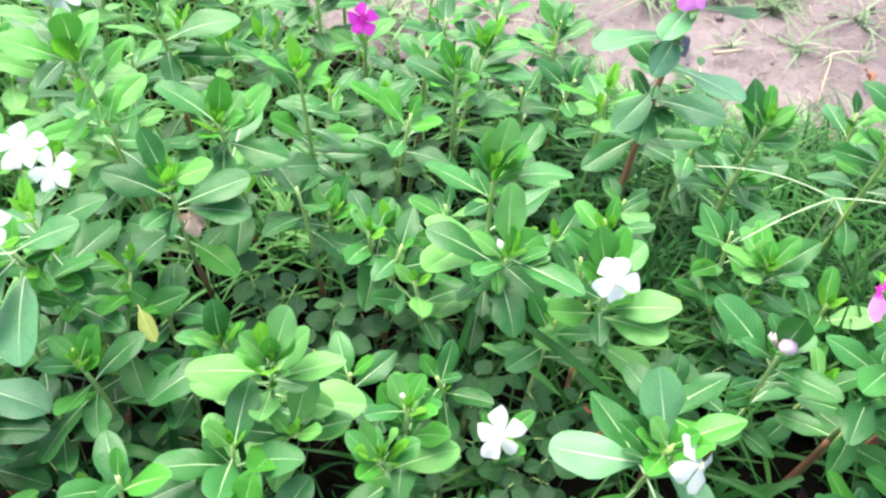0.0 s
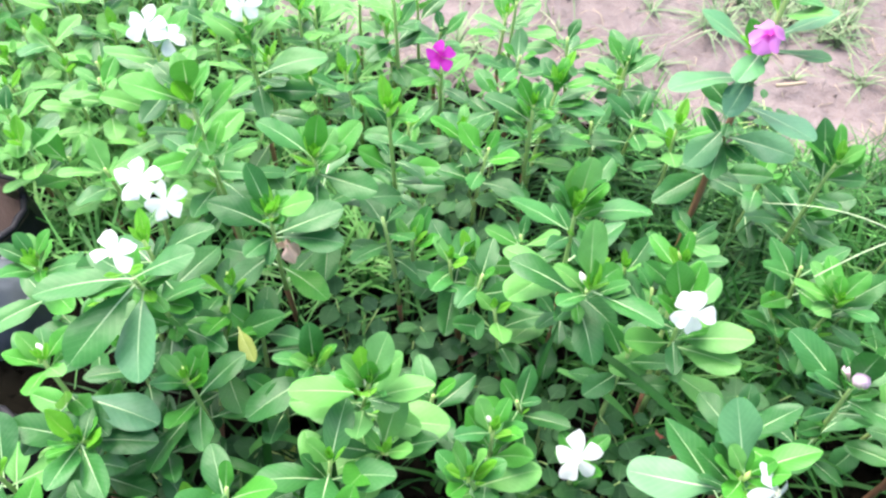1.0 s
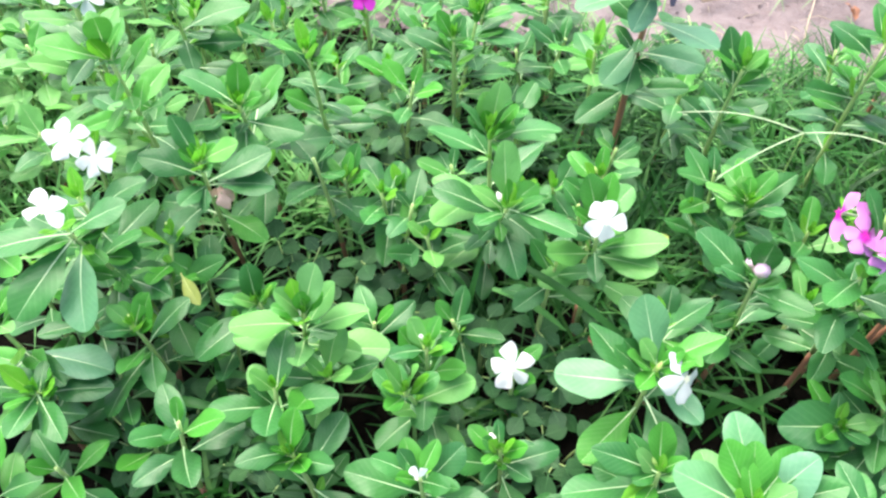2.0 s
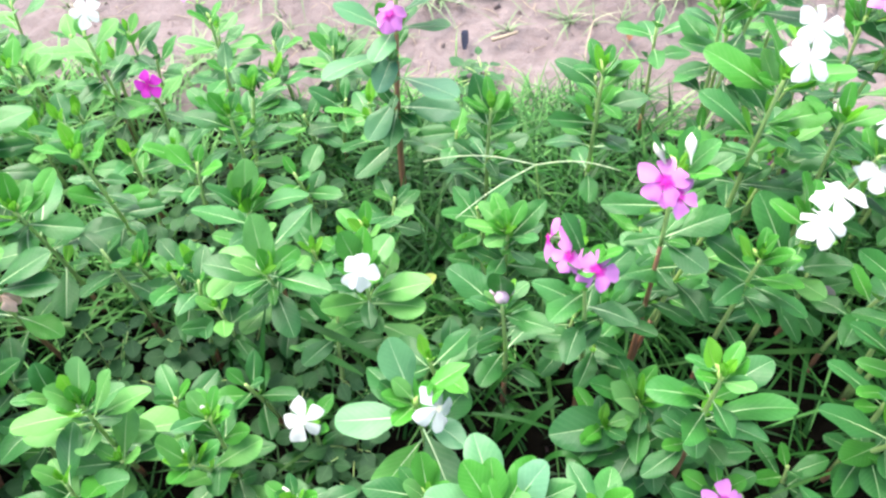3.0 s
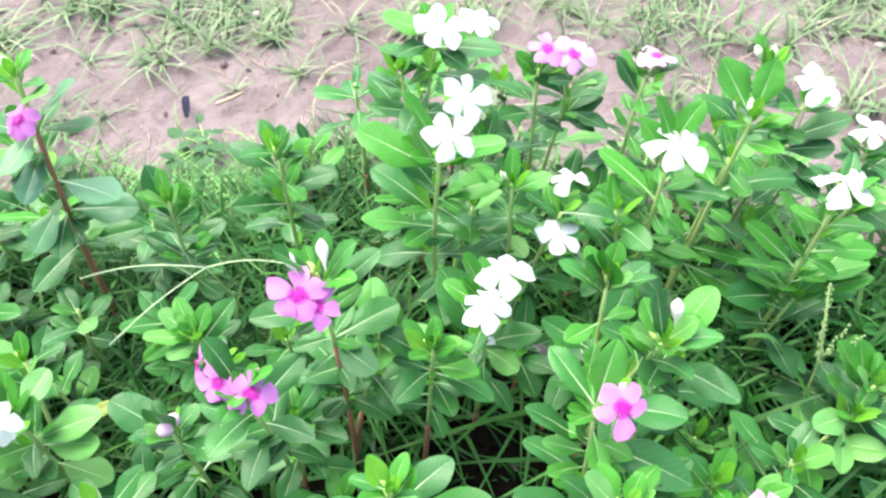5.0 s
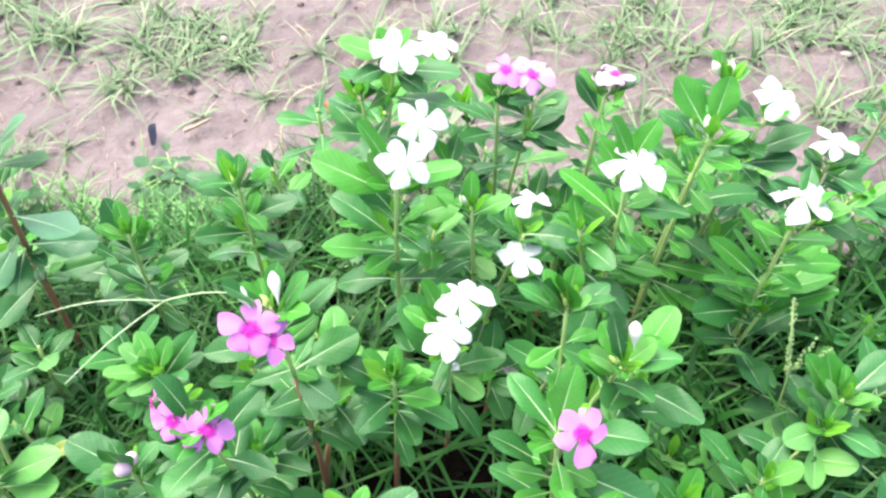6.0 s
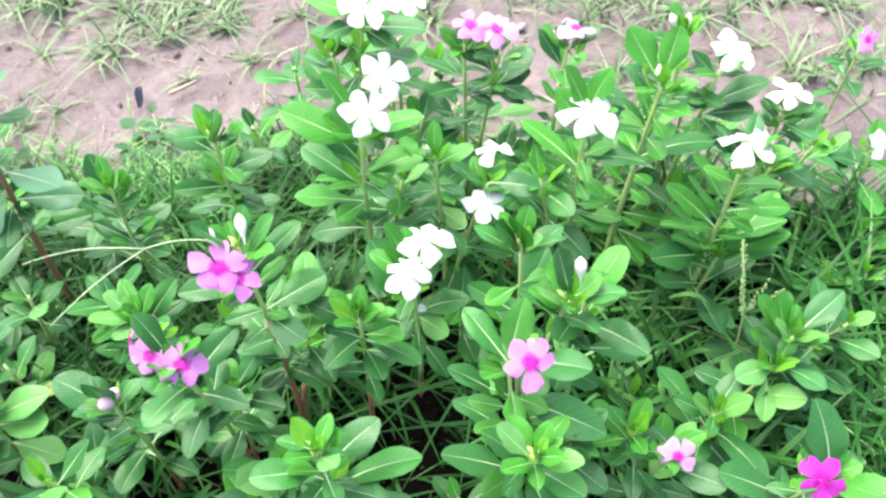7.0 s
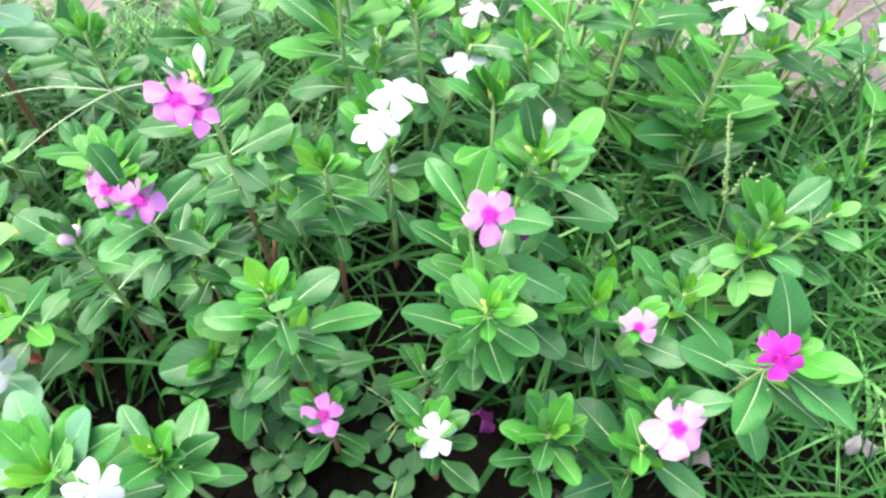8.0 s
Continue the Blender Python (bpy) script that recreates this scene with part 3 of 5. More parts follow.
plant(-0.50, 0.50, GREEN, [S(-0.482, 0.486, 0.21, 10, 0.062, 4, 4, 0.9, 0.2, 0.15, 0.4, "green", leaves=((0.87, -115, 49, 0.059, 0), (1.00, 47, 48, 0.042, 3), (1.00, 133, 55, 0.036, 0), (0.87, -2, 23, 0.059, 0),))])
plant(-0.14, 0.37, BUDDED, [S(-0.115, 0.333, 0.258, 15, 0.066, 5, 6, 0.9, 0.3, 0.55, 0.6, "white white", leaves=((1.00, 44, 63, 0.059, 1), (0.81, 38, 50, 0.066, 1), (0.93, 169, 69, 0.056, 1), (0.89, -172, 17, 0.071, 1), (0.79, -173, 5, 0.070, 1), (0.67, -169, 5, 0.052, 1), (0.81, 9, 16, 0.069, 1), (0.59, -6, 5, 0.089, 1), (0.75, -87, 30, 0.054, 1), (0.47, -74, 24, 0.051, 1), (0.67, -12, 3, 0.060, 1),)), S(-0.185, 0.405, 0.17, 95, 0.058, 4, 4, 0.8, 0.3, 0.0, 0.4, "white green", leaves=((0.97, 108, 74, 0.057, 0), (0.97, -168, 28, 0.046, 0), (0.90, -145, -2, 0.085, 0), (0.96, -12, 70, 0.034, 3), (0.91, -55, 28, 0.039, 0),)), S(-0.10, 0.30, 0.19, 60, 0.06, 4, 0, 0.9, 0.3, 0.4, 0.4)])
plant(-0.01, 0.31, BUDDED, [S(-0.005, 0.316, 0.216, 40, 0.056, 5, 8, 0.9, 0.3, 0.2, 0.5, "white green", leaves=((0.84, 155, 61, 0.059, 0), (0.87, 4, 57, 0.057, 0), (0.95, 77, -23, 0.027, 2), (0.80, -154, 55, 0.037, 0), (0.77, -17, 42, 0.055, 3),)), S(-0.026, 0.272, 0.212, 80, 0.056, 5, 6, 0.9, 0.3, 0.3, 0.5, "white green", leaves=((0.77, 13, 21, 0.065, 1), (0.87, -180, 48, 0.039, 1), (1.00, -160, 75, 0.061, 1), (0.68, -125, 53, 0.059, 1), (0.91, 6, 79, 0.059, 1),))])
plant(-0.31, 0.80, WHITE, [S(-0.303, 0.775, 0.3, 25, 0.065, 5, 0, 1.3, 0.3, 0.2, 0.3, "green", leaves=((0.90, 171, 35, 0.063, 1), (0.88, 25, 40, 0.065, 1), (0.71, 16, 11, 0.094, 0), (0.74, -165, 22, 0.065, 1), (0.67, -72, -13, 0.058, 0), (0.63, 2, -5, 0.074, 0), (0.83, -119, 72, 0.047, 3),))], [((-0.305, 0.790, 0.318), (-90, 30), "white", 0.044, 15)])
plant(-0.40, 0.75, WHITE, [S(-0.405, 0.745, 0.30, 45, 0.062, 5, 0, 1.0, 0.2, 0.2, 0.4), S(-0.44, 0.74, 0.22, 10, 0.06, 4, 0, 1.0, 0.2, 0.3, 0.4)],
      [((-0.408, 0.750, 0.315), (-85, 50), "white", 0.05, 0), ((-0.385, 0.742, 0.305), (-60, 60), "white", 0.045, 30)])
plant(-0.14, 0.90, WHITE, [S(-0.142, 0.905, 0.27, 20, 0.055, 6, 0, 1.2, 0.2, 0.3, 0.4, "green"), S(-0.16, 0.93, 0.2, 70, 0.05, 4)], [((-0.128, 0.905, 0.30), (-80, 35), "white", 0.044, 20)])
plant(-0.08, 0.87, "green periwinkle plant with one bright magenta flower in soil", [S(-0.075, 0.868, 0.175, 30, 0.045, 4, -5)], [((-0.077, 0.862, 0.198), (-110, 28), "magenta", 0.042, 25)])
plant(0.02, 0.96, PINK, [S(0.022, 0.935, 0.235, 30, 0.055, 5, 4, 1.2, 0.55, 0.35, 0.4, "green", leaves=((0.73, -14, 14, 0.065, 1), (0.62, -8, 13, 0.064, 1), (0.75, 168, 20, 0.061, 1), (0.56, -128, 6, 0.037, 0), (0.84, 34, 21, 0.049, 1),))], [((0.002, 0.955, 0.262), (-100, 30), "light", 0.036, 20, (0, 1, 2))])

# middle of the bed
plant(0.17, 0.43, "pale green periwinkle plant with one white flower in soil", [S(0.173, 0.43, 0.245, 15, 0.066, 4, 2, 0.8, 0.2, 0.95, 0.5, leaves=((0.79, -159, 24, 0.062, 1), (0.81, -13, 20, 0.078, 1), (0.77, -27, 16, 0.071, 1), (0.72, -78, 1, 0.036, 1), (0.68, -164, -1, 0.062, 1), (1.00, 130, 62, 0.059, 3), (1.00, 77, 61, 0.057, 3), (1.00, 43, 10, 0.055, 1), (0.88, 174, 28, 0.048, 0),)), S(0.185, 0.5, 0.235, 60, 0.05, 4, 10, 0.9, 0.3, 0.3, 0.4, "green", leaves=((0.81, 140, 45, 0.035, 0), (0.88, 27, 50, 0.041, 0), (0.87, -10, 40, 0.05, 0), (0.87, 157, 35, 0.047, 0), (0.91, 129, 55, 0.023, 2),))],
      [((0.170, 0.406, 0.282), (-95, 48), "broad", 0.047, 60)])
plant(0.08, 0.33, "small periwinkle plant with one white star flower in soil", [S(0.085, 0.33, 0.125, 20, 0.055, 3, -4, leaves=((0.15, 173, 8, 0.055, 0), (0.15, -9, 10, 0.051, 0), (0.45, 16, 30, 0.031, 0), (0.15, -90, -5, 0.036, 0),))], [((0.080, 0.321, 0.155), (-95, 55), "white", 0.05, 18)])
plant(0.20, 0.29, WHITE, [S(0.199, 0.268, 0.25, 75, 0.078, 4, 4, 0.8, 0.3, 0.0, 0.2, "green green", leaves=((1.00, 112, 49, 0.070, 4), (0.86, 157, 35, 0.051, 0), (1.00, 18, 22, 0.065, 3), (1.00, 141, 52, 0.035, 1), (0.82, 171, -8, 0.089, 4), (0.86, -46, -1, 0.059, 4),))], [((0.219, 0.252, 0.258), (-45, 38), "white", 0.05, 10, (0, 1, 2, 3, 4), 14)])
plant(0.247, 0.672, "tall periwinkle plant with reddish stem and one pink flower", [S(0.27, 0.69, 0.425, 20, 0.085, 4, -10, 1.5, 0.84, 0.0, 0.25, "big green green", True, 0.0044, leaves=((0.76, -162, 5, 0.100, 4), (0.68, -45, 8, 0.096, 4), (0.61, -137, -25, 0.068, 4), (0.87, -6, 37, 0.071, 4), (0.84, -27, 12, 0.068, 0), (0.82, 163, 30, 0.081, 4), (0.57, -20, -1, 0.081, 4), (0.44, -152, -14, 0.079, 0), (0.83, 151, 20, 0.034, 2), (0.71, 85, -2, 0.032, 2), (0.78, -119, -16, 0.065, 4), (0.85, -121, -4, 0.063, 4), (0.57, -112, -13, 0.062, 0), (0.53, -66, 42, 0.050, 0), (0.64, 143, 28, 0.061, 0), (0.43, -12, 7, 0.076, 0),))],
      [((0.256, 0.668, 0.392), (-110, 66), "pink", 0.05, 30, (0, 1, 2, 3, 4), 34)])
plant(0.36, 0.64, GREEN, [S(0.363, 0.628, 0.262, 70, 0.062, 5, 8, 1.0, 0.2, 0.0, 0.4, leaves=((0.84, 100, 56, 0.076, 0), (0.57, 135, 22, 0.058, 0), (0.85, 1, 66, 0.061, 3), (0.60, 7, 27, 0.065, 0), (0.55, 175, 8, 0.066, 0), (0.54, -53, 15, 0.060, 0), (0.62, -14, 37, 0.046, 0),))])
plant(0.49, 0.61, BUDDED, [S(0.489, 0.595, 0.325, 25, 0.058, 5, 8, 1.3, 0.1, 0.1, 0.4, "green green", leaves=((0.88, 141, 24, 0.066, 0), (0.88, -15, 50, 0.062, 3), (0.77, -11, 20, 0.064, 0), (0.71, 177, 17, 0.065, 0), (0.70, -59, 23, 0.050, 0), (0.92, -61, 71, 0.063, 1), (0.74, 133, 21, 0.049, 0), (0.64, -66, 14, 0.059, 0),))])
plant(0.35, 0.49, GREEN, [S(0.347, 0.48, 0.205, 15, 0.05, 5, 12, 0.8, 0.2, 0.3, 0.8, leaves=((1.00, 104, 27, 0.050, 3), (1.00, 132, 26, 0.049, 1), (1.00, 173, 22, 0.055, 1), (0.91, 14, 36, 0.067, 0), (0.82, 19, 16, 0.054, 0), (0.95, -148, 26, 0.044, 1), (0.98, 36, 52, 0.046, 3), (0.81, -59, 15, 0.046, 0),)), S(0.30, 0.52, 0.15, 60, 0.045, 4)])
closing_plant = plant(0.31, 0.36, "green periwinkle plant with one closing pink flower", [S(0.306, 0.352, 0.262, 85, 0.058, 5, 8, 1.0, 0.3, 0.0, 0.5, "pink green", leaves=((0.89, 130, 25, 0.077, 0), (0.97, -126, 82, 0.068, 0), (0.69, -152, 28, 0.046, 0), (0.79, -16, 20, 0.048, 0), (0.92, 163, 22, 0.044, 0), (0.87, 53, 46, 0.042, 0), (0.89, -46, 17, 0.063, 0),))], [])
bud(closing_plant, (-0.002, -0.004, 0.262), (-110, 55), "pink", 1.8)
bud(closing_plant, (0.0, -0.001, 0.262), (-60, 66), "pink", 1.5)
plant(0.40, 0.34, PINK, [S(0.378, 0.325, 0.335, 100, 0.058, 5, 10, 1.0, 0.4, 0.0, 0.4, leaves=((1.00, 110, 51, 0.056, 0), (1.00, -12, 39, 0.042, 0), (0.96, -131, 31, 0.043, 0),)), S(0.413, 0.336, 0.225, 10, 0.055, 4, -4, 1.0, 0.4, 0.0, 0.4, leaves=((0.95, -47, 18, 0.064, 0), (0.97, -139, 8, 0.054, 0), (0.82, -75, -0, 0.054, 0), (0.95, -149, 28, 0.049, 0), (0.98, 20, 42, 0.049, 0), (1.00, -2, 62, 0.040, 0), (0.96, 23, 42, 0.066, 0),))],
      [((0.363, 0.329, 0.349), (-105, 56), "pink", 0.039, 18), ((0.386, 0.313, 0.341), (-95, 55), "pink", 0.046, 50), ((0.353, 0.357, 0.346), (-175, 24), "pink", 0.046, 100, (0, 3)), ((0.374, 0.345, 0.358), (-70, 40), "pink", 0.034, 60, (0, 1))])
pair_plant = plant(0.47, 0.36, PINK, [S(0.466, 0.355, 0.415, 20, 0.06, 5, 6, 1.4, 0.72, 0.0, 0.4, "green green", leaves=((0.91, 11, 59, 0.069, 0), (0.90, 5, 32, 0.068, 0), (0.85, 9, 28, 0.040, 3), (0.99, 171, 57, 0.056, 0), (0.87, 169, 6, 0.066, 0), (0.61, 121, 16, 0.053, 0), (0.74, -72, 11, 0.059, 0), (0.46, -56, 19, 0.063, 0), (0.75, -6, 16, 0.069, 0), (0.56, 147, -12, 0.050, 0),)), S(0.52, 0.36, 0.30, 60, 0.062, 4)],
      [((0.445, 0.336, 0.422), (-102, 54), "pink", 0.051, 0), ((0.456, 0.328, 0.409), (-90, 52), "pink", 0.043, 40)])
bud(pair_plant, (-0.018, -0.01, 0.424), (110, 42), "big", 1.0)
bud(pair_plant, (0.002, -0.014, 0.426), (78, 46), "big", 1.05)
plant(0.472, 0.21, BUDDED, [S(0.464, 0.198, 0.314, 25, 0.064, 5, 0, 0.8, 0.5, 0.35, 0.6, "green green", leaves=((0.84, 16, 19, 0.068, 0), (1.00, 134, 9, 0.036, 0), (0.91, 20, 54, 0.045, 3), (0.71, -47, 17, 0.064, 0), (0.67, -6, 13, 0.092, 0), (0.84, 172, 19, 0.068, 0), (0.76, -140, 25, 0.061, 0), (0.68, -128, 20, 0.053, 0), (0.50, -158, -10, 0.063, 0), (0.38, -10, -0, 0.073, 0), (0.61, -89, 19, 0.050, 0), (0.96, 96, 81, 0.027, 2),)), S(0.389, 0.246, 0.145, 60, 0.058, 5, 8, 0.9, 0.4, 0.0, 0.5, "green", leaves=((1.00, 110, 11, 0.051, 3), (1.00, -138, 38, 0.042, 3), (0.91, -161, -0, 0.063, 0), (0.77, -114, -16, 0.074, 0), (1.00, -63, 36, 0.038, 0), (1.00, -5, 28, 0.043, 1),)), S(0.43, 0.262, 0.17, 20, 0.05, 4, leaves=((0.93, 171, 40, 0.077, 0), (0.8, -172, 5, 0.11, 0), (0.84, -122, 0, 0.06, 0), (0.9, -115, 15, 0.037, 0), (0.72, -138, -5, 0.072, 0), (0.95, -150, 55, 0.089, 1),))])
plant(0.545, 0.33, GREEN, [S(0.547, 0.304, 0.318, 45, 0.064, 5, 4, 0.9, 0.4, 0.1, 0.5, "green", leaves=((0.91, 133, 23, 0.057, 0), (0.85, -154, 12, 0.054, 0), (0.78, -89, 13, 0.051, 0), (0.87, -49, 32, 0.059, 0), (0.83, -49, 2, 0.065, 0), (0.56, -95, 16, 0.047, 0), (1.00, -26, 81, 0.040, 3), (0.98, -55, 56, 0.044, 3),))])
plant(0.62, 0.35, WHITE, [S(0.612, 0.332, 0.325, 60, 0.065, 5, 0, 1.0, 0.16, 0.05, 0.4, leaves=((0.68, 116, 46, 0.099, 0), (0.98, 119, 61, 0.059, 0), (0.70, -26, 29, 0.065, 0), (0.68, -72, 23, 0.055, 1), (0.77, 22, 58, 0.068, 0), (0.59, 149, 18, 0.081, 0),))], [((0.632, 0.338, 0.350), (-60, 80), "white", 0.058, 10, (0, 1, 2, 3, 4), 10), ((0.599, 0.306, 0.356), (-95, 84), "white", 0.056, 45, (0, 1, 2, 3, 4), 22)])
plant(0.62, 0.47, WHITE, [S(0.617, 0.452, 0.4, 20, 0.07, 5, 2, 1.3, 0.04, 0.0, 0.4, thick=0.0034, leaves=((0.94, 147, 21, 0.089, 3), (0.76, 131, 24, 0.083, 0), (0.82, -12, 18, 0.072, 3), (0.80, -83, 23, 0.062, 0), (1.00, 119, 53, 0.068, 3), (1.00, -26, 18, 0.065, 3), (0.71, 157, 9, 0.079, 3), (0.86, 124, 35, 0.063, 0),)), S(0.66, 0.46, 0.30, 60, 0.062, 4, 0, 1.0, 0.2)],
      [((0.620, 0.434, 0.440), (-90, 55), "white", 0.052, 15), ((0.655, 0.480, 0.435), (-80, 45), "white", 0.054, 40)])
plant(0.67, 0.66, WHITE, [S(0.655, 0.650, 0.335, 70, 0.06, 5, 10, 1.0, 0.12, 0.0, 0.4, "green", leaves=((0.95, -50, 72, 0.063, 3), (0.91, -19, 43, 0.064, 3), (0.90, 128, 7, 0.051, 0),)), S(0.69, 0.625, 0.395, 15, 0.07, 5, -4, 1.0, 0.08, 0.0, 0.3, leaves=((0.99, 155, 20, 0.064, 1), (0.95, -37, 3, 0.076, 0), (0.95, -74, 3, 0.054, 0), (0.95, -167, 14, 0.057, 0),))],
      [((0.686, 0.607, 0.416), (-95, 72), "white", 0.058, 0), ((0.757, 0.660, 0.370), (-80, 80), "white", 0.052, 30)])
plant(0.70, 0.44, WHITE, [S(0.686, 0.43, 0.35, 50, 0.05, 5, 15, 1.0, 0.12, 0.0, 0.4, "white green", leaves=((0.88, 30, 55, 0.048, 0), (0.93, 108, 50, 0.039, 0), (0.87, -61, 10, 0.036, 0), (0.84, 169, 5, 0.044, 0),)), S(0.745, 0.42, 0.29, 0, 0.06, 5, 0, 1.0, 0.2, leaves=((0.98, 129, 25, 0.048, 0), (1, -41, 5, 0.059, 0), (0.89, -79, -5, 0.062, 0),))],
      [((0.760, 0.435, 0.322), (-60, 84), "white", 0.05, 25, (0, 1, 2, 4), 24), ((0.728, 0.394, 0.290), (-95, 80), "white", 0.052, 12)])

# right part of the bed
plant(0.65, 0.18, PINK, [S(0.64, 0.185, 0.35, 100, 0.066, 4, 6, 1.2, 0.12, 0.0, 0.4, leaves=((1.00, 47, 57, 0.064, 0), (0.78, 134, 26, 0.071, 0), (0.82, -49, -2, 0.093, 0), (1.00, 111, 22, 0.062, 0), (1.00, -41, 19, 0.074, 0), (0.83, -104, 9, 0.049, 0), (0.65, -18, 19, 0.071, 3), (0.58, 124, 18, 0.069, 0),)), S(0.624, 0.106, 0.332, 25, 0.07, 5, -4, 0.9, 0.20, 0.0, 0.6, "green green", leaves=((0.64, 144, 14, 0.078, 0), (0.85, -68, 21, 0.063, 0), (0.39, -145, 12, 0.066, 0), (0.46, -120, 20, 0.063, 0), (1.00, 32, -1, 0.048, 3), (1.00, -55, 54, 0.038, 3), (0.78, 92, 72, 0.054, 0), (0.79, -98, 13, 0.066, 0), (0.40, 139, 16, 0.044, 0), (0.95, -111, 25, 0.035, 3), (0.74, 115, 37, 0.056, 0),)), S(0.68, 0.13, 0.27, 70, 0.062, 4, 0, 1.0, 0.2, leaves=((0.85, -14, 57, 0.039, 3), (0.82, -69, -2, 0.065, 0), (0.75, -114, 10, 0.054, 0), (0.93, -70, 30, 0.043, 0), (0.82, -139, 31, 0.049, 0),))],
      [((0.649, 0.166, 0.375), (-105, 54), "pink", 0.049, 45)])
plant(0.71, 0.26, BUDDED, [S(0.702, 0.278, 0.375, 30, 0.06, 5, 6, 1.0, 0.08, 0.0, 0.5, "green green", leaves=((0.94, 137, 31, 0.055, 0), (0.94, -149, 81, 0.065, 3), (0.94, 7, 12, 0.052, 0), (0.69, 132, 22, 0.062, 0), (0.73, 16, 44, 0.067, 0), (0.95, 158, 64, 0.061, 0), (0.67, -97, 26, 0.049, 0),)), S(0.708, 0.202, 0.38, 75, 0.068, 5, 0, 0.9, 0.12, 0.0, 0.4, "green green", leaves=((1.00, 109, 69, 0.060, 0), (1.00, 13, -5, 0.048, 3), (0.97, -20, 23, 0.053, 0), (0.89, -74, 36, 0.058, 0), (0.89, 163, 56, 0.052, 0), (0.83, -83, 24, 0.050, 0),))])
bud_plant = plant(0.745, 0.22, BUDDED, [S(0.735, 0.215, 0.355, 10, 0.06, 4, 0, 1.0, 0.2)])
bud(bud_plant, (-0.026, -0.014, 0.391), (80, 72), "big", 1.15)
plant(0.77, 0.10, PINK, [S(0.772, 0.092, 0.232, 85, 0.064, 5, 0, 0.9, 0.16, 0.0, 0.4, leaves=((0.78, 62, 53, 0.060, 0), (0.83, -60, 16, 0.068, 0), (0.59, -140, 20, 0.046, 0), (0.55, -59, 24, 0.054, 0),)), S(0.742, 0.118, 0.245, 100, 0.055, 4, 8, 1.0, 0.2, leaves=((0.87, 122, 38, 0.064, 0), (0.94, 49, -21, 0.032, 3), (0.53, 124, 23, 0.044, 0), (0.67, -103, 34, 0.043, 0),))], [((0.768, 0.079, 0.240), (-110, 52), "light", 0.042, 20, (0, 1, 2, 4))])
plant(0.86, 0.02, "green periwinkle plant with one magenta flower and large leaves", [S(0.868, 0, 0.262, 20, 0.085, 4, 0, 0.8, 0.20, 0.0, 0.1, leaves=((0.98, 83, 53, 0.083, 0), (0.97, -57, 31, 0.068, 0), (0.89, -50, 22, 0.054, 3), (0.89, -80, 15, 0.089, 0), (0.78, -79, 10, 0.074, 0), (0.82, -140, 6, 0.078, 0), (0.60, -107, -12, 0.073, 0), (0.70, 145, 24, 0.084, 0), (0.97, -14, 42, 0.036, 0),))], [((0.853, -0.003, 0.273), (-110, 50), "magenta", 0.048, 40)])
plant(0.865, 0.13, GREEN, [S(0.862, 0.118, 0.175, 60, 0.072, 4, 4, 0.8, 0.12, 0.1, 0.4, leaves=((0.73, 105, 21, 0.083, 0), (0.79, 25, 21, 0.068, 0), (0.73, -82, 14, 0.086, 0), (0.77, 136, 60, 0.044, 3), (0.72, -148, 14, 0.063, 0),)), S(0.965, 0.14, 0.16, 10, 0.055, 4, 2, 0.8, 0.12, 0.6, 0.4, leaves=((0.99, 178, 15, 0.062, 1), (0.92, -125, -10, 0.056, 1), (1.00, -73, 17, 0.058, 0), (1.00, -2, -3, 0.040, 0), (1.00, 138, 53, 0.044, 0),))])
plant(1.0, 0.16, GREEN, [S(0.985, 0.15, 0.19, 35, 0.06, 5, 8, 0.9, 0.20, 0.1, 0.5, leaves=((0.87, 90, 52, 0.064, 0), (0.85, 103, 38, 0.068, 0), (1.00, 9, 19, 0.077, 0), (0.72, 138, 39, 0.052, 0), (0.93, -29, 10, 0.043, 0), (0.72, -84, 16, 0.064, 0), (0.96, 68, 72, 0.039, 3),)), S(1.06, 0.14, 0.18, 70, 0.06, 4, 0, 1.0, 0.2)])
plant(0.76, 0.0, PINK, [S(0.768, 0.01, 0.195, 40, 0.056, 4, 0, 1.0, 0.2, leaves=((0.69, 114, 40, 0.053, 0), (1.00, -6, 84, 0.044, 0), (1.00, -24, 22, 0.063, 0), (0.65, -162, 26, 0.049, 0), (0.50, -68, 12, 0.076, 0), (0.75, -142, 30, 0.060, 0),)), S(0.735, -0.01, 0.185, 75, 0.055, 4, 0, 1.0, 0.2, leaves=((0.53, 116, 14, 0.088, 0), (0.34, 157, 12, 0.049, 0), (0.35, -147, 22, 0.050, 0), (0.10, 179, 7, 0.077, 0), (0.73, 93, 25, 0.033, 3),))], [((0.766, -0.012, 0.206), (-100, 60), "light", 0.064, 22)])
plant(0.66, 0.035, GREEN, [S(0.66, 0.032, 0.195, 20, 0.062, 5, 16, 0.7, 0.12, 0.0, 0.9, "green", crown=9, leaves=((0.96, 107, 45, 0.048, 0), (1.00, 36, 70, 0.052, 3), (0.72, 120, 27, 0.046, 0), (0.62, 169, 20, 0.056, 0), (0.63, -36, 34, 0.040, 0), (0.43, -109, 39, 0.058, 0), (0.65, 85, 57, 0.044, 3), (0.84, 11, 63, 0.037, 3), (0.75, 152, 53, 0.038, 3), (0.41, -164, 37, 0.047, 0),))])
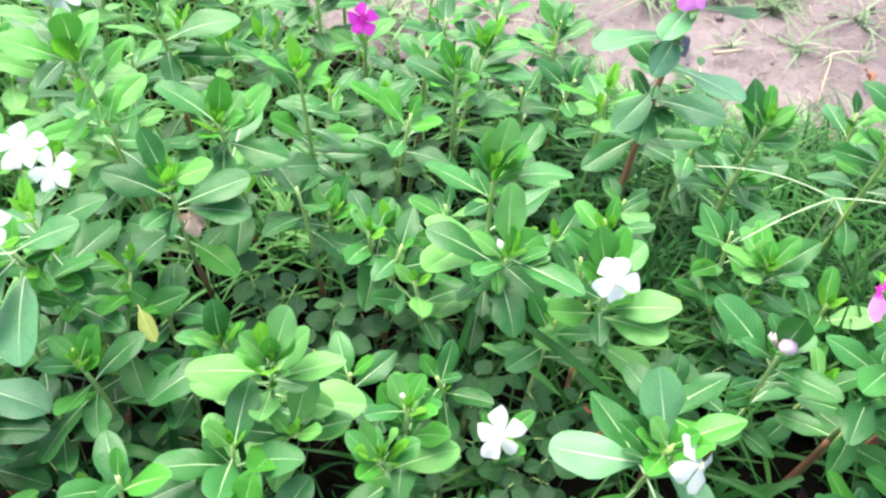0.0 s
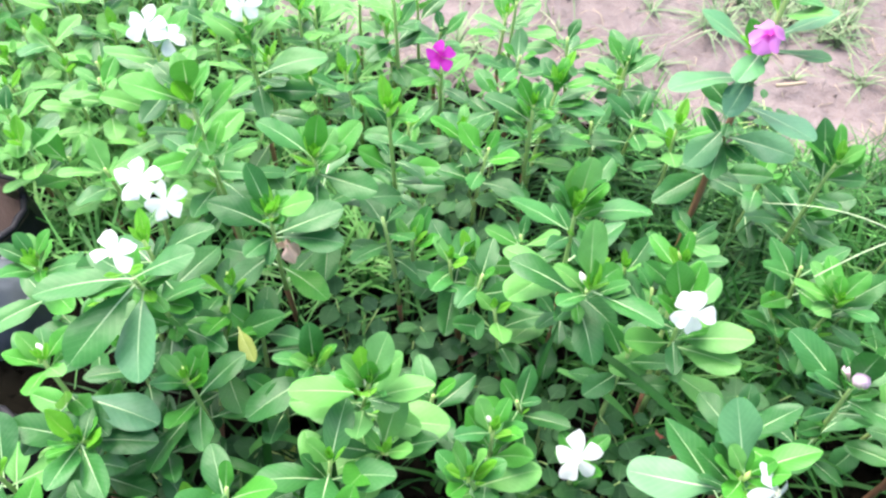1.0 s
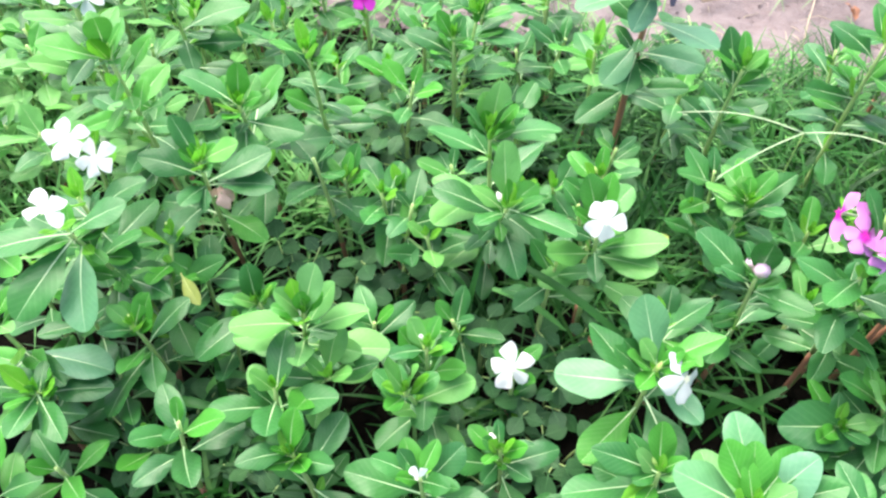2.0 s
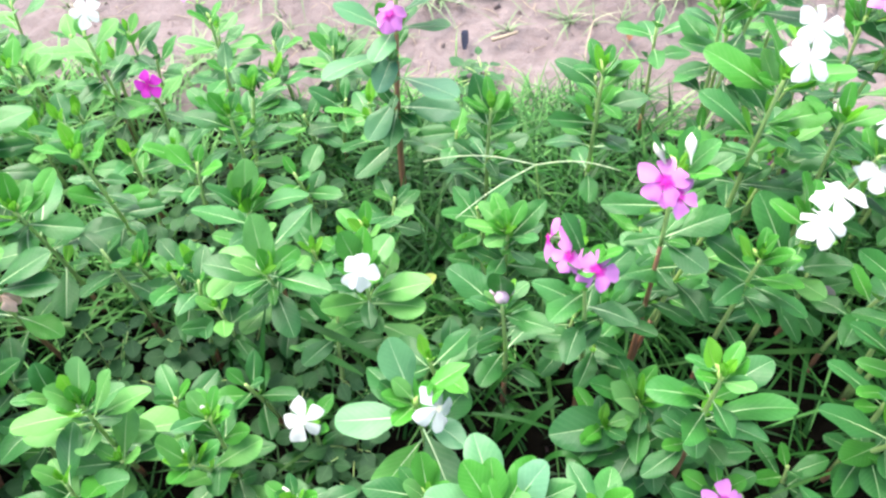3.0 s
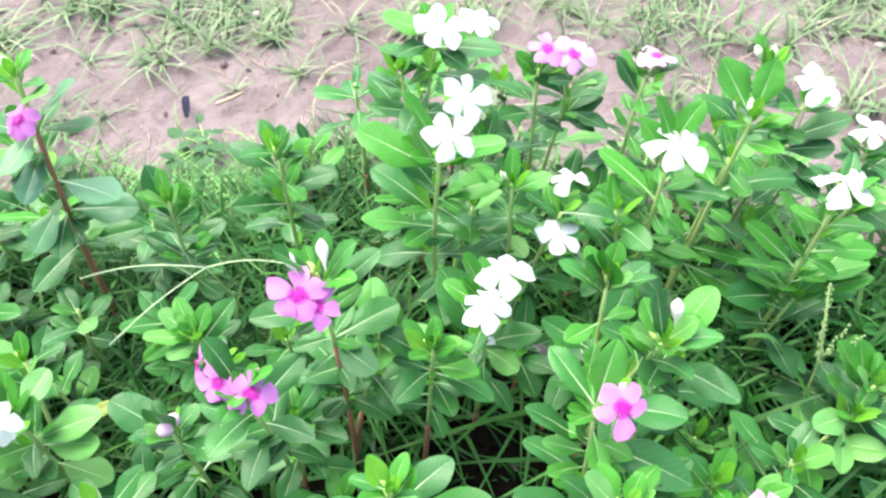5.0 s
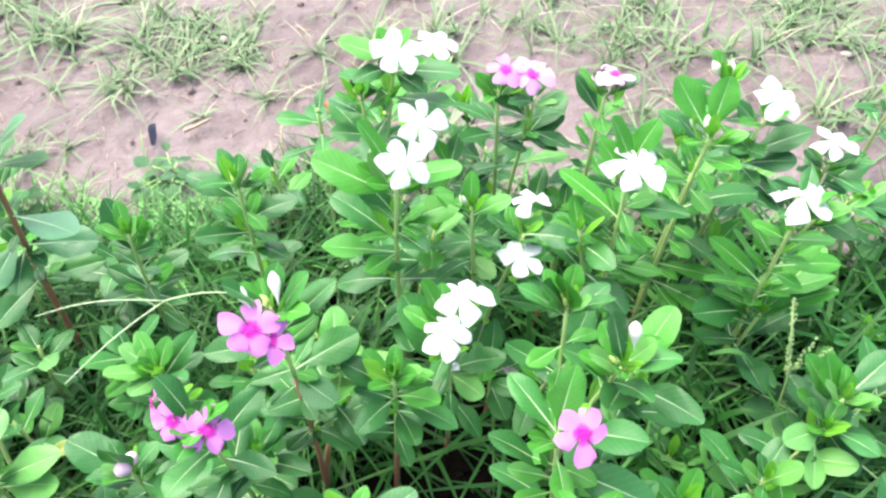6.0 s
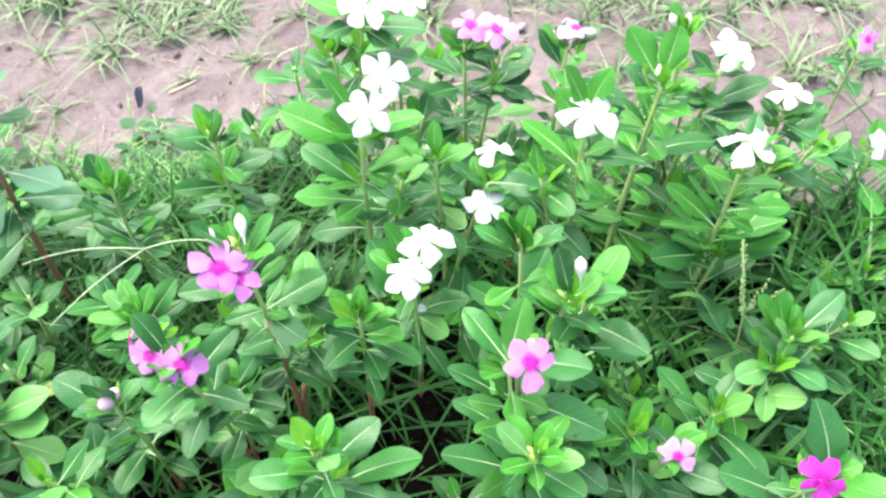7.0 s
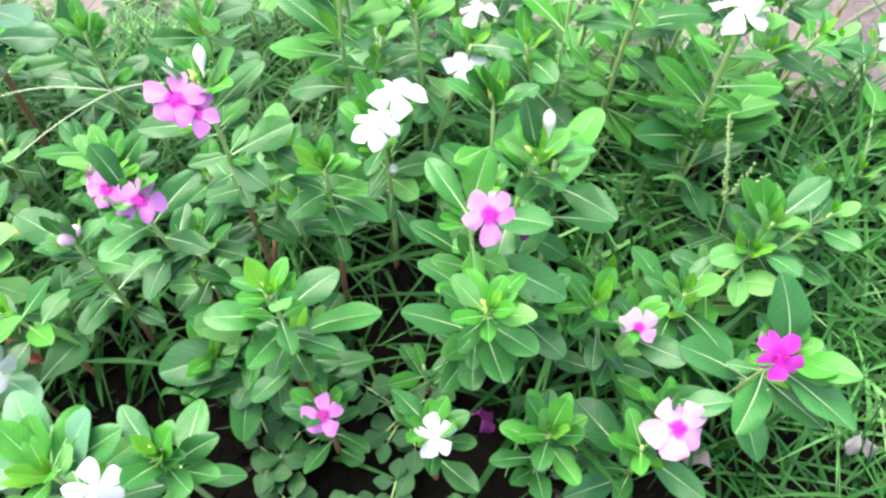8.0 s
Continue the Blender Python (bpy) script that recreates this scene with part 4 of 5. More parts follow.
plant(0.565, 0.08, WHITE, [S(0.562, 0.085, 0.168, 50, 0.055, 4, 4, 0.8, 0.3, 0.0, 0.5, leaves=((1.00, 112, 21, 0.054, 0), (1.00, 140, 33, 0.030, 0), (0.65, -121, 32, 0.043, 0), (0.87, 5, 27, 0.045, 0), (0.46, -71, 16, 0.063, 0), (0.76, -33, 20, 0.046, 0), (1.00, 31, 52, 0.043, 3),))], [((0.562, 0.073, 0.180), (-100, 62), "white", 0.046, 8)])
plant(0.475, 0.15, PINK, [S(0.478, 0.152, 0.158, 70, 0.055, 4, 4, 0.8, leaves=((0.80, 158, 20, 0.048, 0), (0.70, 23, 54, 0.046, 0), (0.48, -49, 19, 0.051, 0), (0.37, -149, 16, 0.053, 0), (0.15, -63, 33, 0.048, 0), (0.64, -6, 32, 0.041, 0),))], [((0.471, 0.135, 0.171), (-110, 55), "pink", 0.044, 12, (0, 1, 2, 3, 4))])
plant(0.34, 0.13, GREEN, [S(0.335, 0.119, 0.26, 30, 0.06, 4, 4, 0.8, 0.3, 0.2, 0.5, "green green", leaves=((1.00, 112, 14, 0.054, 0), (0.93, 19, 67, 0.060, 3), (0.86, 1, 29, 0.057, 0), (0.82, -40, 29, 0.058, 0), (0.89, -72, 28, 0.049, 0), (0.93, -124, 50, 0.057, 0),))])
plant(0.27, 0.12, WHITE, [S(0.25, 0.14, 0.255, 80, 0.065, 4, 0, 0.8, 0.2, 0.3, 0.2, leaves=((1.00, 90, 39, 0.054, 3), (1.00, -46, 55, 0.039, 3), (1.00, 96, 24, 0.076, 4), (0.91, 33, 46, 0.080, 4), (1.00, 121, 38, 0.061, 0), (1.00, 44, 22, 0.061, 3), (0.98, 156, 13, 0.070, 4), (0.99, 4, 22, 0.074, 0),))], [((0.288, 0.107, 0.275), (-90, 50), "white", 0.05, 10)])
plant(-0.129, 0.225, BUDDED, [S(-0.129, 0.222, 0.2, 15, 0.06, 5, 4, 0.9, 0.3, 0.0, 0.5, "green green", leaves=((1.00, 78, 62, 0.056, 3), (0.70, 51, 18, 0.070, 0), (1.00, -165, 24, 0.052, 0), (0.94, -34, 25, 0.049, 0), (0.91, -141, 46, 0.043, 0),))])
plant(-0.017, 0.2, WHITE, [S(-0.015, 0.2, 0.185, 40, 0.062, 4, 4, 0.9, 0.3, 0.1, 0.4, leaves=((1.00, 159, 24, 0.050, 0), (0.85, 27, 32, 0.059, 0), (0.95, -40, 45, 0.047, 0),))], [((-0.017, 0.195, 0.2), (-80, 40), "white", 0.024, 20, (0, 1))])
plant(0.061, 0.235, BUDDED, [S(0.061, 0.237, 0.15, 70, 0.05, 4, 6, 0.9, 0.3, 0.0, 0.5, "white green", leaves=((0.82, -128, 24, 0.037, 0), (0.81, -44, 22, 0.041, 0), (0.93, 172, 56, 0.033, 0), (0.90, -5, 50, 0.040, 0),))])
plant(-0.294, 0.28, GREEN, [S(-0.294, 0.278, 0.105, 30, 0.045, 4, 6, 0.9, 0.3, 0.1, 0.5)])
plant(0.19, 0.17, BUDDED, [S(0.195, 0.19, 0.205, 50, 0.06, 5, 4, 0.9, 0.3, 0.2, 0.5, "green", leaves=((0.98, 164, 20, 0.067, 0), (1.00, 94, 56, 0.051, 3), (0.88, -177, -1, 0.086, 0), (0.99, 13, 44, 0.030, 3), (0.87, -130, 37, 0.043, 0),))])
plant(0.84, 0.39, WHITE, [S(0.836, 0.385, 0.385, 25, 0.07, 5, 2, 1.3, 0.06, 0.05, 0.4, thick=0.0034, leaves=((0.79, 117, 23, 0.082, 5), (0.83, -44, 16, 0.071, 0), (0.72, 127, 20, 0.064, 5), (0.74, -106, 13, 0.041, 0), (0.67, 178, 45, 0.048, 5), (1.00, 142, 62, 0.062, 3), (1.00, 13, 62, 0.055, 3), (0.60, -52, 6, 0.060, 5), (0.62, -179, 43, 0.058, 5), (0.54, -126, -3, 0.059, 5), (0.59, -57, 2, 0.049, 3),)), S(0.8, 0.4, 0.29, 60, 0.06, 4, 0, 1.0, 0.2, leaves=((0.81, 88, 14, 0.065, 0), (0.91, -91, 21, 0.062, 0),))], [((0.826, 0.370, 0.406), (-95, 82), "white", 0.066, 10, (0, 1, 2, 3, 4), 14)])
plant(0.92, 0.40, WHITE, [S(0.912, 0.37, 0.405, 30, 0.07, 5, 0, 1.4, 0.04, 0.05, 0.3, "big big green", thick=0.0034, leaves=((1.00, 112, 41, 0.068, 3), (0.71, -20, 11, 0.086, 0), (0.92, -81, 29, 0.054, 3), (0.83, -172, 33, 0.059, 0), (1.00, 43, 60, 0.061, 3), (0.45, -53, 11, 0.083, 5), (0.37, -87, -15, 0.062, 5), (0.36, -60, -3, 0.100, 5), (0.46, -178, 49, 0.059, 5),)), S(0.95, 0.41, 0.3, 60, 0.065, 4, 0, 1.0, 0.2, leaves=((0.83, -18, 8, 0.095, 0), (0.86, 95, 30, 0.052, 0), (0.9, 90, 45, 0.055, 0),))])
plant(1.02, 0.44, WHITE, [S(1.013, 0.461, 0.37, 80, 0.06, 4, 16, 1.2, 0.04, 0.0, 0.3, "big big", leaves=((0.96, 101, 70, 0.047, 1), (0.96, -42, 60, 0.04, 1), (0.87, 100, 30, 0.03, 0), (0.85, -39, 20, 0.048, 0),)), S(1.045, 0.42, 0.335, 30, 0.07, 5, 0, 1.0, 0.2, leaves=((0.83, -24, 22, 0.080, 0), (0.78, -46, 19, 0.065, 0), (0.86, -162, 32, 0.060, 0), (0.78, -80, -16, 0.075, 0),))], [((1.06, 0.423, 0.355), (-90, 75), "white", 0.06, 0)])
plant(0.97, 0.29, WHITE, [S(0.952, 0.272, 0.385, 25, 0.075, 5, 12, 1.4, 0.04, 0.1, 0.3, "green", thick=0.0034, leaves=((0.64, 119, 28, 0.077, 5), (0.67, 111, 40, 0.066, 5), (0.75, 111, 44, 0.073, 5), (0.78, -16, 35, 0.048, 5), (0.73, -25, 1, 0.073, 5), (0.61, -91, 43, 0.048, 5), (0.57, -24, 22, 0.086, 5), (0.62, 149, 11, 0.066, 5), (0.92, -71, 59, 0.044, 3), (0.81, 49, 61, 0.046, 5),)), S(0.97, 0.27, 0.2, 60, 0.07, 5, 4, 1.1, 0.04, 0.1, leaves=((1.00, 10, 35, 0.100, 5), (1.00, 107, 20, 0.087, 5), (1.00, -21, 27, 0.084, 5), (1.00, 134, 18, 0.062, 5), (0.93, 19, -2, 0.051, 5), (0.85, 138, 11, 0.068, 5),))], [((0.949, 0.275, 0.398), (-90, 98), "white", 0.062, 30, (0, 1, 2, 3, 4), 12)])
plant(1.10, 0.37, WHITE, [S(1.11, 0.365, 0.29, 50, 0.062, 5, 0, 1.0, 0.2, leaves=((0.93, -19, 19, 0.057, 0), (0.89, 157, 33, 0.044, 0), (0.94, -89, 17, 0.056, 0),)), S(1.08, 0.33, 0.24, 10, 0.065, 4, 0, 1.0, 0.2, leaves=((0.59, -42, 5, 0.067, 0), (0.88, 9, 25, 0.042, 0),))], [((1.115, 0.373, 0.310), (-95, 90), "white", 0.052, 10)])
plant(0.80, 0.58, PINK, [S(0.795, 0.58, 0.345, 60, 0.06, 5, 4, 1.2, 0.20, 0.0, 0.3, leaves=((0.84, 135, 22, 0.061, 0), (0.89, 86, 36, 0.049, 0), (0.77, -19, 20, 0.087, 0), (0.81, -169, 21, 0.060, 0),)), S(0.83, 0.555, 0.34, 20, 0.06, 4, 0, 1.0, 0.2, leaves=((0.8, 6, 35, 0.075, 0), (0.89, 135, 40, 0.074, 0), (0.85, -66, 5, 0.061, 0),))],
      [((0.799, 0.574, 0.377), (-100, 78), "pink", 0.046, 0), ((0.826, 0.560, 0.371), (-95, 62), "light", 0.05, 36)])
plant(0.90, 0.53, PINK, [S(0.895, 0.515, 0.36, 50, 0.06, 5, 8, 1.2, 0.12, 0.0, 0.3, leaves=((0.88, 120, 50, 0.059, 0), (0.86, 19, 14, 0.042, 3), (0.72, 159, 24, 0.064, 0), (0.79, -39, 21, 0.061, 0),))], [((0.905, 0.516, 0.376), (75, 78), "light", 0.05, 55, (0, 1, 3, 4))])
plant(1.28, 0.34, WHITE, [S(1.275, 0.33, 0.185, 30, 0.055, 4, 0, 1.0, 0.2)], [((1.264, 0.319, 0.205), (-95, 50), "white", 0.045, 0)])
plant(1.40, 0.50, "small periwinkle plant with one magenta flower at the edge", [S(1.40, 0.495, 0.18, 30, 0.045, 4, 0, 1.0, 0.2)], [((1.397, 0.489, 0.20), (-100, 45), "pink", 0.04, 0)])

# lower shoots that fill the bed between the tall ones
def fill_bed():
    r = random.Random(3)
    tips = [Vector((o.location.x, o.location.y)) for o in scene.objects if o.name.startswith("periwinkle_plant")]
    step = 0.07
    for j in range(21):
        for i in range(37):
            x, y = -1.0 + step * (i + 0.5 * (j % 2)) + r.uniform(-0.025, 0.025), -0.16 + step * j + r.uniform(-0.025, 0.025)
            if bed_depth(x, y) < 0.045 or x > 1.4 or y < -0.16 + 0.25 * abs(x - 0.5) or (x < -0.46 and y < 0.66):
                continue
            grassy = (0.22 < x < 0.62 and 0.5 < y) or (0.74 < x < 1.0 and 0.1 < y < 0.34) or x > 1.02 or (0.05 < x < 0.4 and 0.3 < y < 0.5)
            if min((t - Vector((x, y))).length for t in tips) < 0.05 or r.random() < (0.45 if x > 1.02 and y > 0.2 else 0.8 if grassy else 0.75 if y < 0.3 and x > 0.25 else 0.55 if -0.22 < x < 0.16 and y < 0.47 else 0.4 if -0.22 < x < 0.13 and y < 0.76 else 0.0 if x < -0.1 and y > 0.6 else 0.12):
                continue
            top = (0.23 if 0.6 < x < 1.08 and y > 0.4 else 0.18 if x < 0.2 or y > 0.25 else 0.14) + 0.06 * noise.noise(Vector((6 * x, 6 * y, 2)))
            if y < 0.3 and x > 0.25:
                top *= 0.62
            plant(x, y, "low leafy green periwinkle shoot among the grass", [S(x + r.uniform(-0.02, 0.02), y + r.uniform(-0.02, 0.02), top * r.uniform(0.75, 1.15), r.uniform(0, 180), r.uniform(0.046, 0.058), 3, r.uniform(-4, 10), 0.9, 0.3, 0.65 if x < -0.2 and y > 0.6 else 0.05, 0.15, "", r.random() < 0.5, fresh=0.5 if x < -0.15 and y > 0.6 else 0.25)])


fill_bed()


# ---- weeds ----
def weed(x, y, height, count, label, seed):
    r = random.Random(seed)
    ob = new("weed")
    ob.location = (x, y, 0)
    tagged(ob, label, "weed", "round-leaved weeds")
    for k in range(count):
        a, reach = r.uniform(0, 360), r.uniform(0.01, 0.05)
        top = Vector((reach * math.cos(radians(a)), reach * math.sin(radians(a)), height * r.uniform(0.5, 1.0)))
        bm = bmesh.new()
        tube_into(bm, [Vector((0, 0, -0.01)), top * 0.5 + Vector((0, 0, 0.01)), top], [0.0012, 0.001, 0.0008], 5)
        put("stalk", mesh_from("stalk", bm, STEM_GREEN), ob)
        for n in range(3):
            leaf(ob, top - Vector((0, 0, 0.006 * n)), a + 115 * n + r.uniform(-20, 20), r.uniform(-15, 25), r.uniform(0.022, 0.036), r.choice(WEEDLEAF), r.uniform(-15, 15))
    return ob


LABEL_WEED = "low dark green weed with round leaves under the plants"
for k, (x, y, h) in enumerate(((-0.17, 0.50, 0.11), (-0.10, 0.47, 0.09), (-0.05, 0.50, 0.10), (0.0, 0.47, 0.10), (-0.06, 0.77, 0.17), (-0.02, 0.70, 0.14), (-0.1, 0.72, 0.15), (0.0, 0.62, 0.12),
                               (-0.2, 0.44, 0.09), (0.05, 0.38, 0.08), (0.12, 0.34, 0.08), (0.12, 0.66, 0.12), (0.2, 0.6, 0.1), (0.41, 0.16, 0.08), (-0.28, 0.33, 0.07), (-0.33, 0.3, 0.06), (-0.22, 0.29, 0.06), (-0.2, 0.36, 0.07), (-0.16, 0.28, 0.06), (0.02, 0.27, 0.07), (0.13, 0.27, 0.07), (0.16, 0.38, 0.08), (0.26, 0.2, 0.06), (0.41, 0.09, 0.06), (0.5, 0.06, 0.05), (0.56, 0.16, 0.06), (0.72, 0.06, 0.05), (0.8, 0.06, 0.05), (0.43, 0.96, 0.035), (0.2, 0.95, 0.08), (0.55, 0.55, 0.1), (0.29, 0.44, 0.1))):
    weed(x, y, h, 7, LABEL_WEED, k)


# ---- grass ----
def blades_into(verts, faces, r, x, y, height, lean_az, lean, width, z0=0.0):
    """One arching blade: a tapered strip of five pieces."""
    c, s = math.cos(lean_az), math.sin(lean_az)
    base = len(verts)
    n = 5
    for i in range(n + 1):
        t = i / n
        out = lean * (t ** 1.7) * height
        up = height * (t - 0.45 * lean * t * t)
        w = width * 0.5 * (1 - t ** 2.2) + 0.0003
        verts.append((x + c * out - s * w, y + s * out + c * w, z0 + up))
        verts.append((x + c * out + s * w, y + s * out - c * w, z0 + up))
    for i in range(n):
        a = base + 2 * i
        faces.append((a, a + 1, a + 3, a + 2))


def strip_object(name, verts, faces, mat):
    me = bpy.data.meshes.new(name)
    me.from_pydata(verts, [], faces)
    me.materials.append(mat)
    me.polygons.foreach_set("use_smooth", [True] * len(faces))
    return me


def bed_grass(name, mat, label, seed, zones):
    """Clumps of blades in oblong zones: x and y ranges, blades, heights, widths."""
    r = random.Random(seed)
    verts, faces = [], []
    for x0, x1, y0, y1, count, h0, h1, w0, w1 in zones:
        clumps = [(r.uniform(x0, x1), r.uniform(y0, y1), r.uniform(0.01, 0.04)) for _ in range(count // 14)]
        for cx, cy, spread_ in clumps:
            if bed_depth(cx, cy) < -0.03 + 0.05 * noise.noise(Vector((cx * 7, cy * 7, 0))):
                continue
            low = min(1.0, max(0.5, 0.5 + 2.6 * bed_depth(cx, cy)))
            for _ in range(14):
                a = r.uniform(0, 6.283)
                blades_into(verts, faces, r, cx + r.gauss(0, spread_), cy + r.gauss(0, spread_), low * r.uniform(h0, h1), a, r.uniform(0.4, 1.55), low * r.uniform(w0, w1))
    tagged(new(name, strip_object(name, verts, faces, mat)), label, "grass", kind="stuff")


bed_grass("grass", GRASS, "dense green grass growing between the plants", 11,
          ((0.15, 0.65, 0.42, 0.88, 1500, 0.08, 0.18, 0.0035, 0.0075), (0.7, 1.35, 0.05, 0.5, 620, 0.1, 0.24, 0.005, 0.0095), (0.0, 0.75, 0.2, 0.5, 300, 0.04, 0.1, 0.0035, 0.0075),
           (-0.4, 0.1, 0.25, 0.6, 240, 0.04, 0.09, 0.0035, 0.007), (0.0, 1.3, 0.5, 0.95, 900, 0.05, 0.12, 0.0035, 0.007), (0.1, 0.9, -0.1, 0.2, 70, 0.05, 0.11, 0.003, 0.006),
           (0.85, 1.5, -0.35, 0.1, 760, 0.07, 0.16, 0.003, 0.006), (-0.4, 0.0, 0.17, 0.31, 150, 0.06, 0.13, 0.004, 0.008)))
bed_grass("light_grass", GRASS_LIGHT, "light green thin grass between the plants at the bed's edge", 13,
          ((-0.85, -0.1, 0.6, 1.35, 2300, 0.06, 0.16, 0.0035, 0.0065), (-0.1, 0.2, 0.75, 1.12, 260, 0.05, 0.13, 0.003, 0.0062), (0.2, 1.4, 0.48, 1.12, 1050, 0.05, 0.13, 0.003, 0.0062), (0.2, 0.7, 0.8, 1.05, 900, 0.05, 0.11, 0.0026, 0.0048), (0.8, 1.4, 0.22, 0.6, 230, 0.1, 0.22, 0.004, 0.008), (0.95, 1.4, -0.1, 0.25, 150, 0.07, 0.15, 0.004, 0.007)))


def bed_floor():
    """Short grass and a mat of rotted leaves on the bed's soil, coloured for shade."""
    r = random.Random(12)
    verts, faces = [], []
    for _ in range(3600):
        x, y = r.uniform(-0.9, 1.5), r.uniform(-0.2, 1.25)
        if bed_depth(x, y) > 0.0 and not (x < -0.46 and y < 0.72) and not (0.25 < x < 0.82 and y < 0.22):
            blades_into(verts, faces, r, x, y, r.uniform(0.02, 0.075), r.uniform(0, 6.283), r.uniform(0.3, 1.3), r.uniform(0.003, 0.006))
    tagged(new("shaded_low_grass", strip_object("shaded_low_grass", verts, faces, GRASS_SHADED)), "short green grass on the soil, darkened for shade under the plants", "grass", kind="stuff")
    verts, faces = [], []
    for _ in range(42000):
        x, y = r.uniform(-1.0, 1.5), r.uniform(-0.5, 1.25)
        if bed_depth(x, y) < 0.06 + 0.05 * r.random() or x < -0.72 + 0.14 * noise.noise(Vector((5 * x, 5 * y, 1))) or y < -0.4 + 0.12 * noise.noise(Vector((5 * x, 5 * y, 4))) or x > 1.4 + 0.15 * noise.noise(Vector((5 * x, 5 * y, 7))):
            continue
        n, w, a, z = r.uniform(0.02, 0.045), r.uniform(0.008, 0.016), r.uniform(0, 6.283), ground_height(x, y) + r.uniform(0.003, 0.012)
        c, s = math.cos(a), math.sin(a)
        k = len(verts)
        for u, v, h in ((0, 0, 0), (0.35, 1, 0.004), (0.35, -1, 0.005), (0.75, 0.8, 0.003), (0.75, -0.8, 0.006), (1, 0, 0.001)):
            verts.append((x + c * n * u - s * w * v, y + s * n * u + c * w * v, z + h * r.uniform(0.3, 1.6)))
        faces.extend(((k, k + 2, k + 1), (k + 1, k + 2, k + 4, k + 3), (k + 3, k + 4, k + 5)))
    tagged(new("shade_leaf_litter", strip_object("shade_leaf_litter", verts, faces, LITTER_SHADE)), "rotted leaf litter on the bed's soil, blackened for shade under plants", "leaf litter", kind="stuff")


bed_floor()


def tuft_mesh(seed, count, height, width, wide):
    """Blades from a few close crowns, some upright, most sprawling and drooping to the soil."""
    r = random.Random(seed)
    verts, faces = [], []
    crowns = [(r.gauss(0, wide), r.gauss(0, wide)) for _ in range(max(2, count // 7))]
    for _ in range(count):
        cx, cy = r.choice(crowns)
        a = r.uniform(0, 6.283)
        lean = r.uniform(0.3, 1.0) if r.random() < 0.4 else r.uniform(1.0, 2.1)
        blades_into(verts, faces, r, cx + r.gauss(0, 0.003), cy + r.gauss(0, 0.003), height * r.uniform(0.35, 1.1), a, lean, width * r.uniform(0.6, 1.3), -0.006)
    return strip_object("grass_tuft", verts, faces, GRASS_PALE)


TUFTS = [tuft_mesh(30 + k, n, h, w, s) for k, (n, h, w, s) in enumerate(((20, 0.065, 0.003, 0.007), (34, 0.075, 0.003, 0.018), (14, 0.045, 0.0028, 0.006), (46, 0.08, 0.0032, 0.03), (12, 0.04, 0.0026, 0.014)))]


def tuft(x, y, kind, size, turn):
    ob = new("grass_tuft", TUFTS[kind])
    ob.matrix_basis = pose(x, y, ground_height(x, y), 0, 0, turn) @ Matrix.Scale(1.2 * size, 4)
    tagged(ob, "tuft of pale wiry grass on bare soil", "grass tuft", "grass tufts on the soil")


for x, y, kind, size in ((0.275, 1.404, 3, 1.0), (0.427, 1.35, 3, 1.0), (0.40, 1.206, 1, 0.85), (0.538, 1.297, 1, 0.9), (0.605, 1.24, 1, 0.85), (0.503, 1.106, 2, 0.8), (0.624, 1.097, 0, 0.8),
                         (0.745, 1.17, 0, 1.0), (0.49, 1.36, 3, 0.9), (0.36, 1.42, 1, 1.0), (0.86, 1.16, 1, 0.9), (1.108, 1.081, 3, 0.9), (1.255, 0.991, 3, 1.0), (1.352, 0.907, 1, 1.2), (1.523, 0.825, 0, 0.9),
                         (1.649, 0.784, 1, 0.9), (1.40, 1.0, 3, 1.0), (0.98, 1.14, 1, 1.0), (0.30, 1.28, 2, 0.9)):
    tuft(x, y, kind, size, rng.uniform(0, 360))
r = random.Random(5)
for k in range(620):
    x, y = r.uniform(-0.6, 2.0), r.uniform(0.6, 2.0)
    d = -bed_depth(x, y)
    if (0.0 < d < 0.06 and r.random() < 0.8) or (d > 0.06 and r.random() < 0.12) or (d > 0.32 and r.random() < 0.55):
        tuft(x, y, r.choice((0, 1, 2, 3, 4, 4)), r.uniform(0.6, 1.1), r.uniform(0, 360))


def litter():
    """Dead stalks and bits of straw on the bare soil."""
    r = random.Random(21)
    bm = bmesh.new()
    for _ in range(750):
        x, y = r.uniform(-0.3, 1.9), r.uniform(0.6, 1.7)
        if bed_depth(x, y) > 0.02:
            continue
        a, n = r.uniform(0, 6.283), r.uniform(0.012, 0.06)
        z = ground_height(x, y) + 0.002
        tube_into(bm, [(x, y, z), (x + 0.5 * n * math.cos(a), y + 0.5 * n * math.sin(a), z + r.uniform(0.001, 0.006)), (x + n * math.cos(a + 0.2), y + n * math.sin(a + 0.2), z)], [0.0007, 0.0009, 0.0005], 4)
    tagged(new("straw_litter", mesh_from("straw_litter", bm, STRAW)), "scattered dry straw bits on bare soil", "straw", kind="stuff")
    bm = bmesh.new()
    for _ in range(520):
        x, y = r.uniform(-0.3, 2.0), r.uniform(0.7, 1.8)
        if bed_depth(x, y) > 0.03:
            continue
        m = pose(x, y, ground_height(x, y) + 0.001, r.uniform(0, 90), r.uniform(0, 90), r.uniform(0, 360)) @ Matrix.Diagonal((r.uniform(0.7, 1.4), 1, r.uniform(0.5, 0.9), 1))
        bmesh.ops.create_icosphere(bm, subdivisions=1, radius=r.choice((0.002, 0.003, 0.0045, 0.009)) * r.uniform(0.7, 1.3), matrix=m)
    tagged(new("soil_crumbs", mesh_from("soil_crumbs", bm, SOIL, False)), "small crumbs and clods of brown soil", "soil", kind="stuff")


litter()


